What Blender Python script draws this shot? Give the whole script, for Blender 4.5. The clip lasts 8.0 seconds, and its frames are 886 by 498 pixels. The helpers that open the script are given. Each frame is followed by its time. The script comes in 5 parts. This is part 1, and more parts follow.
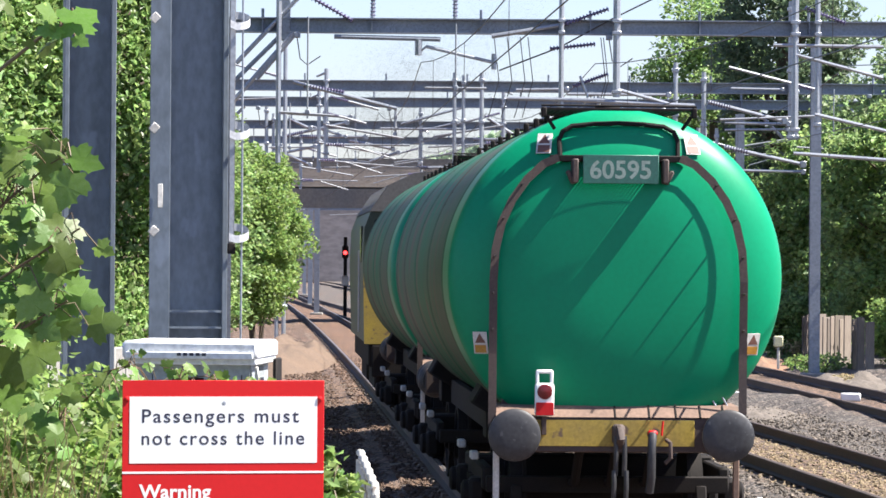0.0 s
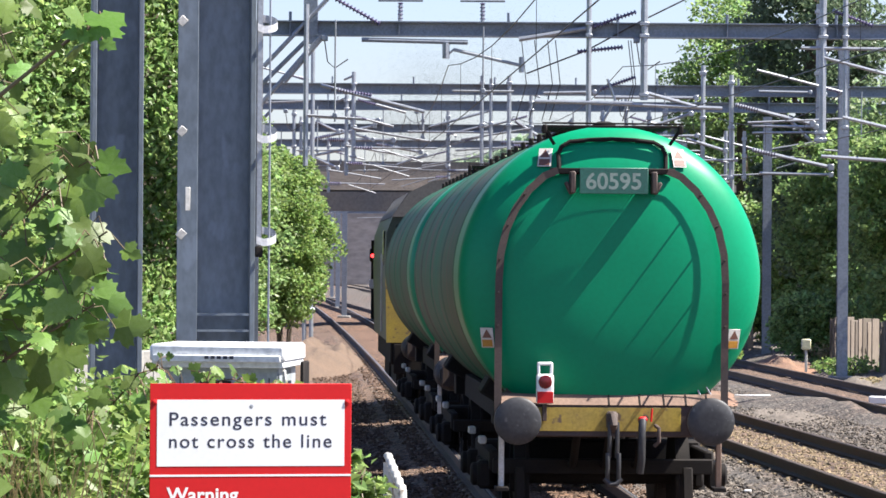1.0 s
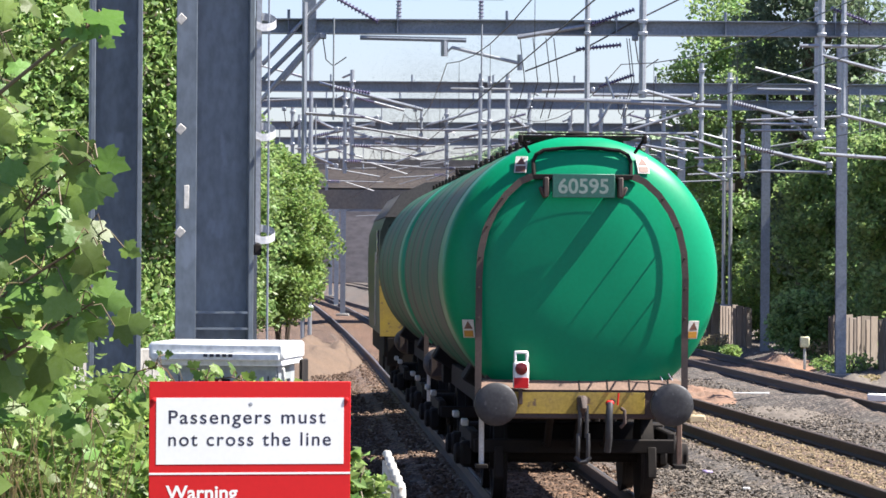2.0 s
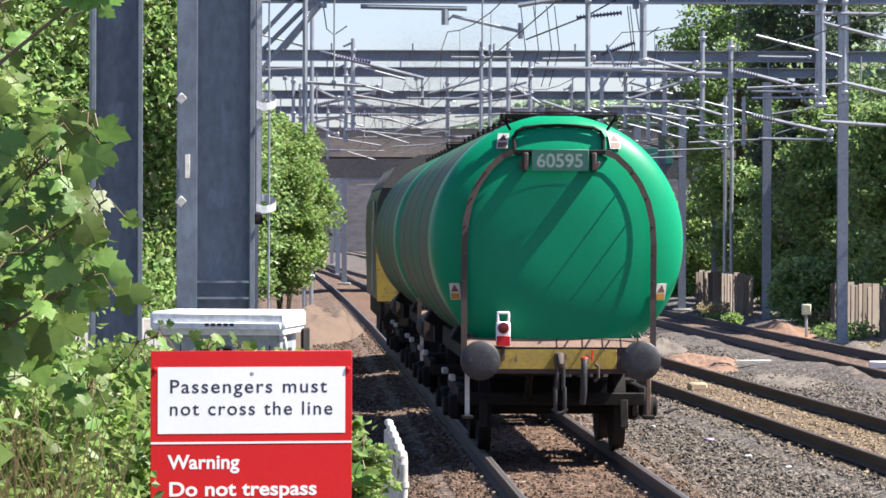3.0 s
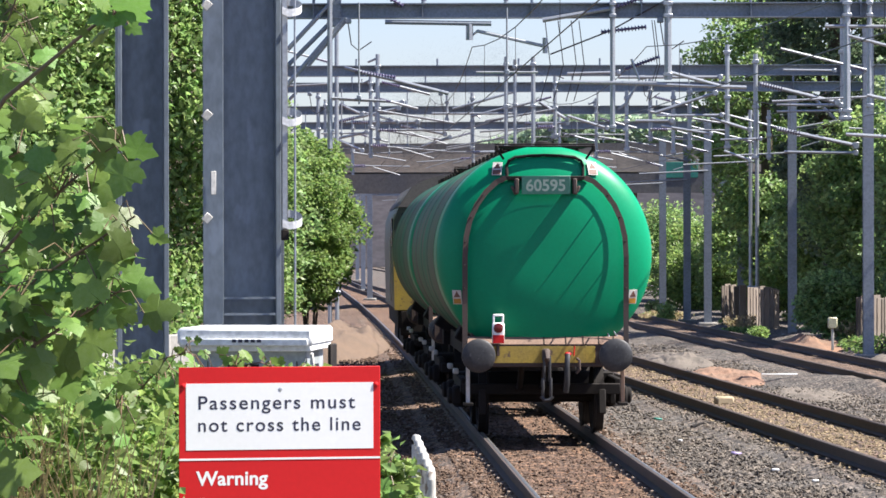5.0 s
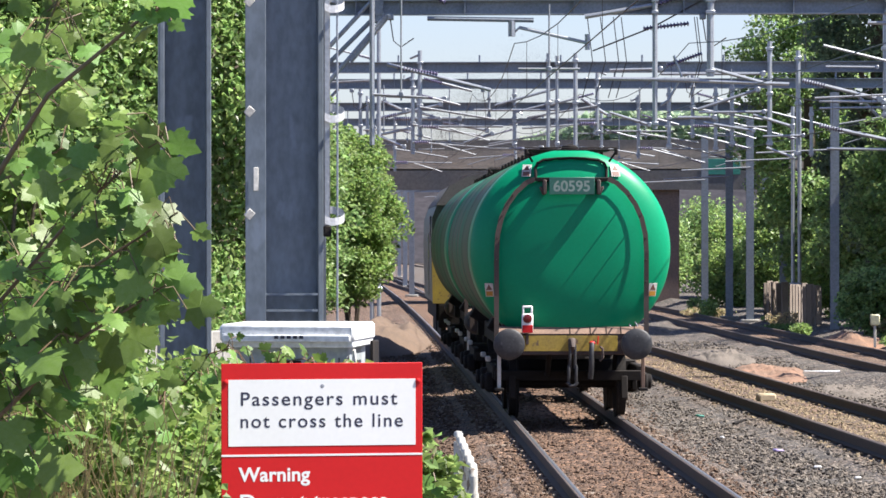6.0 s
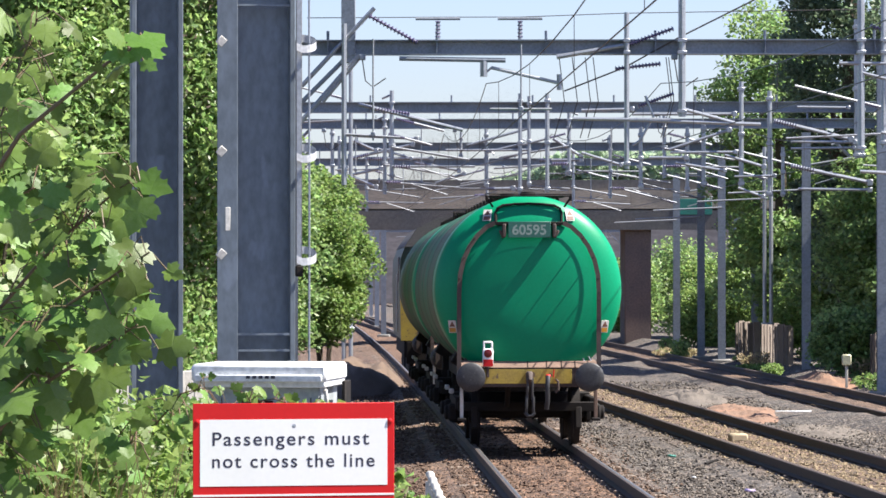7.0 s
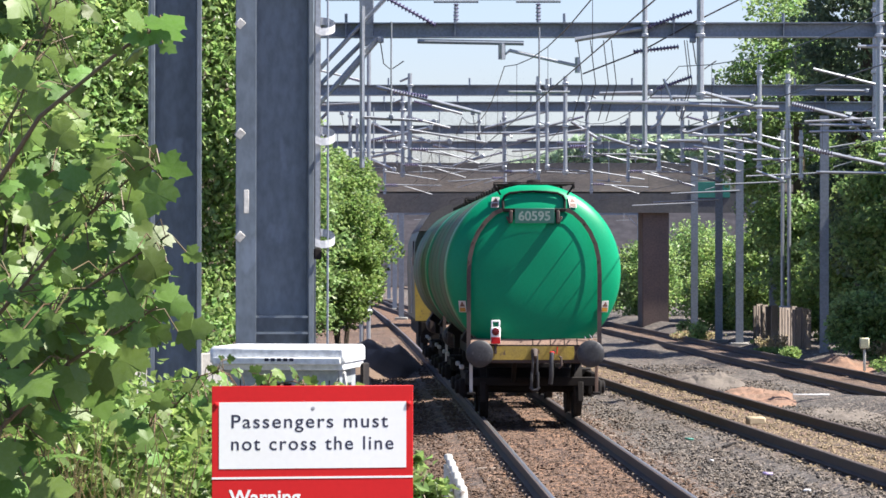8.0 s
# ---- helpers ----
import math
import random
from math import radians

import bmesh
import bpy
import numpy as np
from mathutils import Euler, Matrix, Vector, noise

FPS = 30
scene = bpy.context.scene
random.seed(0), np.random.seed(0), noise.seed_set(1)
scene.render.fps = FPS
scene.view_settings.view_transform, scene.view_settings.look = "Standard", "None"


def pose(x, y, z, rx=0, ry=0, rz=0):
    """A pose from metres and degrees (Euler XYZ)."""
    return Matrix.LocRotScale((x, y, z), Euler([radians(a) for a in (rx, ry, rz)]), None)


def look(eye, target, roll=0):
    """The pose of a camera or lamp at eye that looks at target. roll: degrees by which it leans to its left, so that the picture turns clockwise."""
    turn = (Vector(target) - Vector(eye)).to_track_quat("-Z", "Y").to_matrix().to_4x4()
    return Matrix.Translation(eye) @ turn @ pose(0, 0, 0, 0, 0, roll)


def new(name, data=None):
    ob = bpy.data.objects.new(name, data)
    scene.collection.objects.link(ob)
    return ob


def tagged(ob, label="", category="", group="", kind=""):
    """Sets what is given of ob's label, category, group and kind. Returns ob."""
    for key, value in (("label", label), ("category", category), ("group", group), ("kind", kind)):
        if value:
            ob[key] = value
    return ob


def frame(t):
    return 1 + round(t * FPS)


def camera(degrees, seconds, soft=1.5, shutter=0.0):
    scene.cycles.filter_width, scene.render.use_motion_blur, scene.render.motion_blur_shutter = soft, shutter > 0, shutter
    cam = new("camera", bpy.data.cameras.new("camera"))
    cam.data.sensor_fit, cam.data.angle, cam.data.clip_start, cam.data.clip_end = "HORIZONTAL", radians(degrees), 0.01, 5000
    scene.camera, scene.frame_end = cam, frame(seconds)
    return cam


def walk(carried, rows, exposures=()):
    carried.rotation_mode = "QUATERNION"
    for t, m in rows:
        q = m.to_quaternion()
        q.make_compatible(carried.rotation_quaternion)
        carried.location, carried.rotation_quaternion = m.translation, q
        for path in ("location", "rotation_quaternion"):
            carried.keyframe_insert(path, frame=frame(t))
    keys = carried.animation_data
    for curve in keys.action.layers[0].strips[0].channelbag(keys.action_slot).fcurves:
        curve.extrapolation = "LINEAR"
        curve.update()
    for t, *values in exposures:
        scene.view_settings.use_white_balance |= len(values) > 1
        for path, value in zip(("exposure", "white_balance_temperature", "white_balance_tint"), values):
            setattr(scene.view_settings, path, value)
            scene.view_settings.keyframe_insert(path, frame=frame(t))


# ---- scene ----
# A held long lens on a platform end: the eye sways by a centimetre, the aim by a degree or two. World: rail tops at z = 0, y runs away along the line.
EYE = (0.0, 0.0, 2.47)
cam = camera(13.754, 8.0, soft=1.6)
# seconds, turn to the left, tilt up and lean of the camera in degrees, sidestep of the eye in metres
AIM = [
    (0.0, 0.000, 0.159, 0.43, -0.0003), (0.3, 0.305, 0.157, 0.43, 0.0010), (0.5, 0.438, 0.155, 0.42, 0.0019), (1.0, 0.430, 0.204, 0.41, 0.0006),
    (1.2, 0.412, 0.190, 0.39, 0.0001), (2.3, 0.405, 0.154, 0.36, -0.0023), (2.5, 0.405, 0.002, 0.33, -0.0028), (3.0, 0.425, -0.318, 0.19, 0.0000),
    (3.5, 0.498, -0.408, 0.15, -0.0021), (4.0, 0.555, -0.277, -0.00, -0.0038), (4.2, 0.604, -0.213, -0.01, -0.0044), (5.3, 0.973, -0.074, -0.10, -0.0077),
    (5.5, 1.199, -0.078, 0.01, -0.0096), (6.0, 1.475, -0.136, -0.04, -0.0073), (6.5, 1.162, 0.390, -0.04, -0.0055), (7.0, 1.036, 0.487, -0.02, -0.0074),
    (7.5, 0.985, 0.546, -0.01, -0.0076), (8.0, 1.312, 0.219, 0.05, -0.0115)]
walk(cam, [(t, Matrix.Translation((EYE[0] + step, EYE[1], EYE[2])) @ pose(0, 0, 0, 90 + up, 0, turn) @ pose(0, 0, 0, 0, 0, lean)) for t, turn, up, lean, step in AIM],
     exposures=[(0.0, 1.64), (0.5, 1.57), (1.0, 1.53), (2.5, 1.49), (3.0, 1.47), (5.5, 1.43), (6.0, 1.42), (7.0, 1.45), (8.0, 1.44)])

# ---- daylight ----
SUN = Vector((0.59, -0.052, 0.80)).normalized()
world = bpy.data.worlds.new("sky")
scene.world = world
world.use_nodes = True
sky = world.node_tree.nodes.new("ShaderNodeTexSky")
sky.sky_type, sky.sun_disc = "NISHITA", False
sky.sun_elevation, sky.sun_rotation = math.asin(SUN.z), math.atan2(SUN.x, SUN.y)
sky.air_density, sky.dust_density, sky.ozone_density = 1.0, 0.8, 2.0
tint = world.node_tree.nodes.new("ShaderNodeMix")
tint.data_type, tint.blend_type = "RGBA", "MULTIPLY"
tint.inputs[0].default_value, tint.inputs[7].default_value = 1.0, (0.97, 0.96, 1.17, 1)
world.node_tree.links.new(sky.outputs[0], tint.inputs[6])
world.node_tree.links.new(tint.outputs[2], world.node_tree.nodes["Background"].inputs[0])
world.node_tree.nodes["Background"].inputs[1].default_value = 0.064
sun = new("sun", bpy.data.lights.new("sun", "SUN"))
sun.data.energy, sun.data.angle, sun.data.color = 5.6, radians(0.53), (1.0, 0.95, 0.87)
sun.matrix_world = look(SUN * 50, (0, 0, 0))
# ---- materials ----
def material(name, colour, rough=0.6, metal=0.0, second=None, scale=6.0, fine=60.0, mix=0.5, bump=0.15, depth=0.01,
             spread=0.0, stretch=(1, 1, 1), through_light=0.0, spot=None, spot_amount=0.0, island=False, speck=0.5, shine=0.5):
    """A surface with broad stains (second colour), fine grain, relief and, for many pieces, a spread of brightness."""
    m = bpy.data.materials.new(name)
    m.use_nodes = True
    n, l = m.node_tree.nodes, m.node_tree.links
    b = n["Principled BSDF"]
    co, mp = n.new("ShaderNodeTexCoord"), n.new("ShaderNodeMapping")
    mp.inputs["Scale"].default_value = stretch
    l.new(co.outputs["Object"], mp.inputs[0])
    second = second or tuple(c * 0.7 for c in colour)
    big, small = n.new("ShaderNodeTexNoise"), n.new("ShaderNodeTexNoise")
    big.inputs["Scale"].default_value, big.inputs["Detail"].default_value = scale, 6
    small.inputs["Scale"].default_value, small.inputs["Detail"].default_value = fine, 4
    l.new(mp.outputs[0], big.inputs[0]), l.new(mp.outputs[0], small.inputs[0])
    ramp = n.new("ShaderNodeValToRGB")
    ramp.color_ramp.elements[0].position, ramp.color_ramp.elements[1].position = 0.5 - mix / 2, 0.5 + mix / 2 + 0.05
    l.new(big.outputs[0], ramp.inputs[0])
    mx = n.new("ShaderNodeMix")
    mx.data_type = "RGBA"
    mx.inputs[6].default_value, mx.inputs[7].default_value = (*colour, 1), (*second, 1)
    l.new(ramp.outputs[0], mx.inputs[0])
    grain = n.new("ShaderNodeMix")
    grain.data_type, grain.blend_type = "RGBA", "MULTIPLY"
    grain.inputs[0].default_value = speck
    gr = n.new("ShaderNodeValToRGB")
    gr.color_ramp.elements[0].position, gr.color_ramp.elements[1].position = 0.3, 0.65
    gr.color_ramp.elements[0].color, gr.color_ramp.elements[1].color = (0.55, 0.55, 0.55, 1), (1.15, 1.15, 1.15, 1)
    l.new(small.outputs[0], gr.inputs[0])
    l.new(mx.outputs[2], grain.inputs[6]), l.new(gr.outputs[0], grain.inputs[7])
    last = grain.outputs[2]
    if spot:
        s = n.new("ShaderNodeTexNoise")
        s.inputs["Scale"].default_value, s.inputs["Detail"].default_value = scale * 2.7, 8
        l.new(mp.outputs[0], s.inputs[0])
        sr = n.new("ShaderNodeValToRGB")
        sr.color_ramp.elements[0].position, sr.color_ramp.elements[1].position = 0.66 - spot_amount * 0.3, 0.72 - spot_amount * 0.25
        l.new(s.outputs[0], sr.inputs[0])
        sm = n.new("ShaderNodeMix")
        sm.data_type = "RGBA"
        sm.inputs[7].default_value = (*spot, 1)
        l.new(sr.outputs[0], sm.inputs[0]), l.new(last, sm.inputs[6])
        last = sm.outputs[2]
    if spread:
        info = n.new("ShaderNodeNewGeometry" if island else "ShaderNodeObjectInfo")
        hsv, rng = n.new("ShaderNodeHueSaturation"), n.new("ShaderNodeMapRange")
        rng.inputs[3].default_value, rng.inputs[4].default_value = 1 - spread, 1 + spread
        l.new(info.outputs["Random Per Island" if island else "Random"], rng.inputs[0])
        l.new(rng.outputs[0], hsv.inputs["Value"]), l.new(last, hsv.inputs["Color"])
        if through_light:
            hue, mess = n.new("ShaderNodeMapRange"), n.new("ShaderNodeMath")
            mess.operation, mess.inputs[1].default_value = "MULTIPLY", 7.31
            wrap = n.new("ShaderNodeMath")
            wrap.operation = "FRACT"
            hue.inputs[3].default_value, hue.inputs[4].default_value = 0.470, 0.515
            l.new(info.outputs["Random Per Island" if island else "Random"], mess.inputs[0]), l.new(mess.outputs[0], wrap.inputs[0])
            l.new(wrap.outputs[0], hue.inputs[0]), l.new(hue.outputs[0], hsv.inputs["Hue"])
        last = hsv.outputs[0]
    l.new(last, b.inputs["Base Color"])
    b.inputs["Specular IOR Level"].default_value = shine
    b.inputs["Roughness"].default_value, b.inputs["Metallic"].default_value = rough, metal
    if bump:
        bp = n.new("ShaderNodeBump")
        bp.inputs["Strength"].default_value, bp.inputs["Distance"].default_value = bump, depth
        l.new(small.outputs[0], bp.inputs["Height"]), l.new(bp.outputs[0], b.inputs["Normal"])
    if through_light:
        tr, add = n.new("ShaderNodeBsdfTranslucent"), n.new("ShaderNodeMixShader")
        add.inputs[0].default_value = through_light
        l.new(last, tr.inputs[0])
        l.new(b.outputs[0], add.inputs[1]), l.new(tr.outputs[0], add.inputs[2])
        l.new(add.outputs[0], n["Material Output"].inputs[0])
    return m


def leaf_material(name, colour, second, spread=0.45, rough=0.45):
    return material(name, colour, rough, second=second, scale=1.2, fine=40, bump=0.1, depth=0.002, spread=spread, through_light=0.58, island=True)


M_GREEN = material("tank green paint", (0.0, 0.235, 0.108), 0.38, second=(0.0, 0.20, 0.092), scale=1.3, fine=25, bump=0.0, speck=0.14, shine=0.22)
M_BARREL = material("stained green barrel", (0.006, 0.150, 0.075), 0.55, shine=0.12, second=(0.085, 0.088, 0.066), scale=0.62, fine=11, mix=0.34, bump=0.04, depth=0.004, stretch=(0.35, 0.8, 0.35), spot=(0.105, 0.092, 0.066), spot_amount=0.38, speck=0.45)
M_FRAME = material("rust brown frame", (0.085, 0.055, 0.045), 0.75, second=(0.05, 0.04, 0.036), scale=4, fine=50, bump=0.2, depth=0.004)
M_BLACK = material("sooty black steel", (0.013, 0.012, 0.012), 0.8, shine=0.15, second=(0.022, 0.018, 0.016), scale=5, fine=60, bump=0.2, depth=0.004)
M_BUFFER = material("greasy buffer steel", (0.055, 0.055, 0.058), 0.5, 0.3, second=(0.03, 0.03, 0.032), scale=7, fine=30, bump=0.1, depth=0.003, spot=(0.09, 0.09, 0.09), spot_amount=0.03)
M_YELLOW = material("worn yellow paint", (0.45, 0.32, 0.04), 0.6, second=(0.27, 0.19, 0.055), scale=3, fine=40, bump=0.1, depth=0.003, spot=(0.13, 0.085, 0.05), spot_amount=0.22)
M_DECK = material("rusty deck plate", (0.20, 0.125, 0.09), 0.85, second=(0.13, 0.085, 0.065), scale=4, fine=40, bump=0.2, depth=0.004)
M_WHITE = material("white enamel", (0.80, 0.80, 0.80), 0.4, second=(0.74, 0.74, 0.73), scale=3, fine=60, bump=0.0, speck=0.06)
M_RED = material("sign red", (0.56, 0.013, 0.015), 0.5, second=(0.50, 0.012, 0.014), scale=3, fine=60, bump=0.0, speck=0.1, shine=0.25)
M_INK = material("dark blue ink", (0.03, 0.03, 0.06), 0.5, bump=0)
M_LAMPRED = material("red lamp glass", (0.16, 0.01, 0.012), 0.2, bump=0)
M_LABEL = material("white label", (0.62, 0.60, 0.56), 0.5, bump=0)
M_AMBER = material("amber label ink", (0.50, 0.24, 0.03), 0.5, bump=0)
M_BROWNINK = material("brown label ink", (0.16, 0.07, 0.05), 0.5, bump=0)
M_PLATE = material("green board enamel", (0.025, 0.13, 0.095), 0.5, second=(0.03, 0.11, 0.085), scale=6, fine=60, bump=0.03, depth=0.002)
M_DIGIT = material("faded pale digits", (0.28, 0.36, 0.31), 0.6, bump=0)
M_STEEL = material("galvanised blue-grey steel", (0.180, 0.212, 0.245), 0.5, 0.3, second=(0.140, 0.167, 0.196), scale=2.2, fine=26, bump=0.05, depth=0.003, stretch=(1, 1, 0.5), spot=(0.20, 0.235, 0.28), spot_amount=0.2)
M_TUBE = material("galvanised tube", (0.42, 0.44, 0.47), 0.42, 0.6, second=(0.30, 0.32, 0.35), scale=3, fine=40, bump=0.04, depth=0.002)
M_BEAM = material("weathered gantry steel", (0.255, 0.285, 0.33), 0.55, 0.2, second=(0.19, 0.215, 0.25), scale=1.2, fine=20, bump=0.05, depth=0.004)
M_WIRE = material("contact wire", (0.10, 0.09, 0.085), 0.5, 0.6, bump=0)
M_INSUL = material("glazed brown insulator", (0.15, 0.13, 0.22), 0.25, bump=0)
M_RAILTOP = material("polished rail head", (0.34, 0.33, 0.33), 0.40, 0.9, second=(0.22, 0.20, 0.19), scale=4, fine=60, bump=0.02, depth=0.001)
M_RAIL = material("rusty rail web", (0.075, 0.052, 0.042), 0.8, second=(0.05, 0.038, 0.034), scale=5, fine=60, bump=0.2, depth=0.003)
M_SLEEPER = material("weathered concrete sleeper", (0.22, 0.175, 0.135), 0.85, second=(0.20, 0.155, 0.12), scale=3, fine=40, bump=0.2, depth=0.004, spread=0.2)
M_CABINET = material("white painted cabinet", (0.72, 0.73, 0.74), 0.5, second=(0.62, 0.63, 0.63), scale=3, fine=40, bump=0.04, depth=0.002)
M_CABGREY = material("grey cabinet steel", (0.33, 0.36, 0.38), 0.5, second=(0.27, 0.30, 0.32), scale=3, fine=40, bump=0.04, depth=0.002)
M_CONCRETE = material("grey concrete", (0.27, 0.26, 0.24), 0.85, second=(0.20, 0.19, 0.175), scale=2, fine=30, bump=0.2, depth=0.006)
M_PLATFORM = material("platform asphalt", (0.10, 0.098, 0.095), 0.9, second=(0.13, 0.125, 0.12), scale=2, fine=80, bump=0.3, depth=0.006)
M_BRICK = material("sooty brick pier", (0.17, 0.115, 0.095), 0.85, second=(0.12, 0.09, 0.08), scale=1.5, fine=14, bump=0.3, depth=0.02)
M_RUSTFENCE = material("weathered board fence", (0.145, 0.110, 0.090), 0.9, second=(0.20, 0.175, 0.15), scale=2, fine=20, bump=0.2, depth=0.01, spread=0.35, stretch=(1, 1, 0.3))
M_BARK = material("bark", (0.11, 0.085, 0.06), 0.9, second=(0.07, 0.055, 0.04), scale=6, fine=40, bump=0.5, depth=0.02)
M_STEM = material("red-brown stem", (0.14, 0.07, 0.045), 0.6, second=(0.10, 0.10, 0.04), scale=6, fine=40, bump=0.1, depth=0.002)
M_MAPLE = material("maple leaf", (0.115, 0.215, 0.038), 0.42, second=(0.15, 0.25, 0.075), scale=9, fine=90, bump=0.15, depth=0.002, spread=0.4, through_light=0.42, shine=0.3)
M_BUSH = leaf_material("bramble leaves", (0.19, 0.31, 0.075), (0.25, 0.33, 0.12))
M_IVY = leaf_material("ivy leaves", (0.22, 0.35, 0.115), (0.27, 0.40, 0.14), 0.55, 0.40)
M_LIGHT = leaf_material("young leaves", (0.20, 0.32, 0.09), (0.24, 0.35, 0.11))
M_DARK = leaf_material("dark foliage", (0.22, 0.325, 0.155), (0.26, 0.36, 0.17), 0.5)
M_CONIFER = leaf_material("evergreen needles", (0.125, 0.185, 0.105), (0.15, 0.215, 0.12), 0.5)
M_MID = leaf_material("mid green foliage", (0.225, 0.355, 0.125), (0.27, 0.39, 0.14), 0.5)
M_DRY = leaf_material("dry stalks", (0.46, 0.38, 0.22), (0.34, 0.30, 0.15), 0.3)


def ballast_material():
    """Crushed stone: every stone its own tone and height, with rusty brake dust near the rails."""
    m = bpy.data.materials.new("ballast")
    m.use_nodes = True
    n, l = m.node_tree.nodes, m.node_tree.links
    b = n["Principled BSDF"]
    co, sep = n.new("ShaderNodeTexCoord"), n.new("ShaderNodeSeparateColor")
    v = n.new("ShaderNodeTexVoronoi")
    v.inputs["Scale"].default_value = 17
    l.new(co.outputs["Object"], v.inputs[0]), l.new(v.outputs["Color"], sep.inputs[0])
    tone = n.new("ShaderNodeValToRGB")
    e = tone.color_ramp.elements
    e[0].position, e[0].color = 0.0, (0.018, 0.016, 0.015, 1)
    e[1].position, e[1].color = 1.0, (0.21, 0.18, 0.155, 1)
    mid = e.new(0.6)
    mid.color = (0.066, 0.056, 0.048, 1)
    l.new(sep.outputs[0], tone.inputs[0])
    at = n.new("ShaderNodeAttribute")
    at.attribute_name = "rust"
    big = n.new("ShaderNodeTexNoise")
    big.inputs["Scale"].default_value, big.inputs["Detail"].default_value = 0.8, 8
    l.new(co.outputs["Object"], big.inputs[0])
    mul = n.new("ShaderNodeMath")
    mul.operation = "MULTIPLY_ADD"
    mul.inputs[1].default_value, mul.inputs[2].default_value = 0.8, -0.4
    l.new(big.outputs[0], mul.inputs[0])
    add = n.new("ShaderNodeMath")
    add.operation, add.use_clamp = "ADD", True
    l.new(mul.outputs[0], add.inputs[0]), l.new(at.outputs["Fac"], add.inputs[1])
    rust = n.new("ShaderNodeMix")
    rust.data_type, rust.blend_type = "RGBA", "MULTIPLY"
    rust.inputs[7].default_value = (1.42, 0.86, 0.54, 1)
    l.new(add.outputs[0], rust.inputs[0]), l.new(tone.outputs[0], rust.inputs[6])
    l.new(rust.outputs[2], b.inputs["Base Color"])
    b.inputs["Roughness"].default_value = 0.9
    bp = n.new("ShaderNodeBump")
    bp.inputs["Strength"].default_value, bp.inputs["Distance"].default_value = 0.9, 0.05
    bp.invert = True
    l.new(v.outputs["Distance"], bp.inputs["Height"]), l.new(bp.outputs[0], b.inputs["Normal"])
    return m


M_BALLAST = ballast_material()
# ---- mesh building ----
class Shape:
    """Collects simple solids into one mesh."""
    def __init__(self):
        self.v, self.f = [], []

    def add(self, verts, faces):
        k = len(self.v)
        self.v += [tuple(p) for p in verts]
        self.f += [tuple(i + k for i in f) for f in faces]
        return self

    def box(self, c, s, m=None, cut=0.0):
        bm = bmesh.new()
        bmesh.ops.create_cube(bm, size=1.0)
        for p in bm.verts:
            p.co = Vector((p.co.x * s[0], p.co.y * s[1], p.co.z * s[2]))
        if cut:
            bmesh.ops.bevel(bm, geom=bm.edges[:], offset=cut, segments=1, affect="EDGES")
        bm.verts.index_update()
        m = Matrix.Translation(c) @ (m or Matrix.Identity(4))
        self.add([m @ p.co for p in bm.verts], [[p.index for p in f.verts] for f in bm.faces])
        bm.free()
        return self

    def tube(self, pts, r, n=8, caps=True):
        pts = [Vector(p) for p in pts]
        rs = r if isinstance(r, (list, tuple)) else [r] * len(pts)
        verts, faces = [], []
        side = None
        for i, p in enumerate(pts):
            d = (pts[min(i + 1, len(pts) - 1)] - pts[max(i - 1, 0)]).normalized()
            if side is None:
                side = d.orthogonal().normalized()
            side = (side - d * side.dot(d)).normalized()
            up = d.cross(side)
            for j in range(n):
                a = 2 * math.pi * j / n
                verts.append(p + (side * math.cos(a) + up * math.sin(a)) * rs[i])
        for i in range(len(pts) - 1):
            for j in range(n):
                faces.append((i * n + j, i * n + (j + 1) % n, (i + 1) * n + (j + 1) % n, (i + 1) * n + j))
        if caps:
            faces += [tuple(range(n))[::-1], tuple(range((len(pts) - 1) * n, len(pts) * n))]
        return self.add(verts, faces)

    def lathe(self, c, axis, profile, n=32):
        """profile: (distance along the axis, radius)."""
        axis = Vector(axis).normalized()
        side = axis.orthogonal().normalized()
        up = axis.cross(side)
        verts, faces = [], []
        for d, r in profile:
            for j in range(n):
                a = 2 * math.pi * j / n
                verts.append(Vector(c) + axis * d + (side * math.cos(a) + up * math.sin(a)) * r)
        for i in range(len(profile) - 1):
            for j in range(n):
                faces.append((i * n + j, i * n + (j + 1) % n, (i + 1) * n + (j + 1) % n, (i + 1) * n + j))
        faces += [tuple(range(n))[::-1], tuple(range((len(profile) - 1) * n, len(profile) * n))]
        return self.add(verts, faces)

    def extrude(self, outline, path):
        """A closed outline (x, z) swept along points of the plan (x, y, z)."""
        n = len(outline)
        verts, faces = [], []
        for i, p in enumerate(path):
            a, b = Vector(path[max(i - 1, 0)]), Vector(path[min(i + 1, len(path) - 1)])
            d = (b - a).normalized()
            right = Vector((d.y, -d.x, 0)).normalized()
            for x, z in outline:
                verts.append(Vector(p) + right * x + Vector((0, 0, z)))
        for i in range(len(path) - 1):
            for j in range(n):
                faces.append((i * n + j, i * n + (j + 1) % n, (i + 1) * n + (j + 1) % n, (i + 1) * n + j))
        faces += [tuple(range(n))[::-1], tuple(range((len(path) - 1) * n, len(path) * n))]
        return self.add(verts, faces)

    def prism(self, outline, z0, z1):
        """An upright bar of a given plan outline (x, y)."""
        n = len(outline)
        verts = [(x, y, z0) for x, y in outline] + [(x, y, z1) for x, y in outline]
        faces = [(j, (j + 1) % n, (j + 1) % n + n, j + n) for j in range(n)]
        return self.add(verts, faces + [tuple(range(n))[::-1], tuple(range(n, 2 * n))])

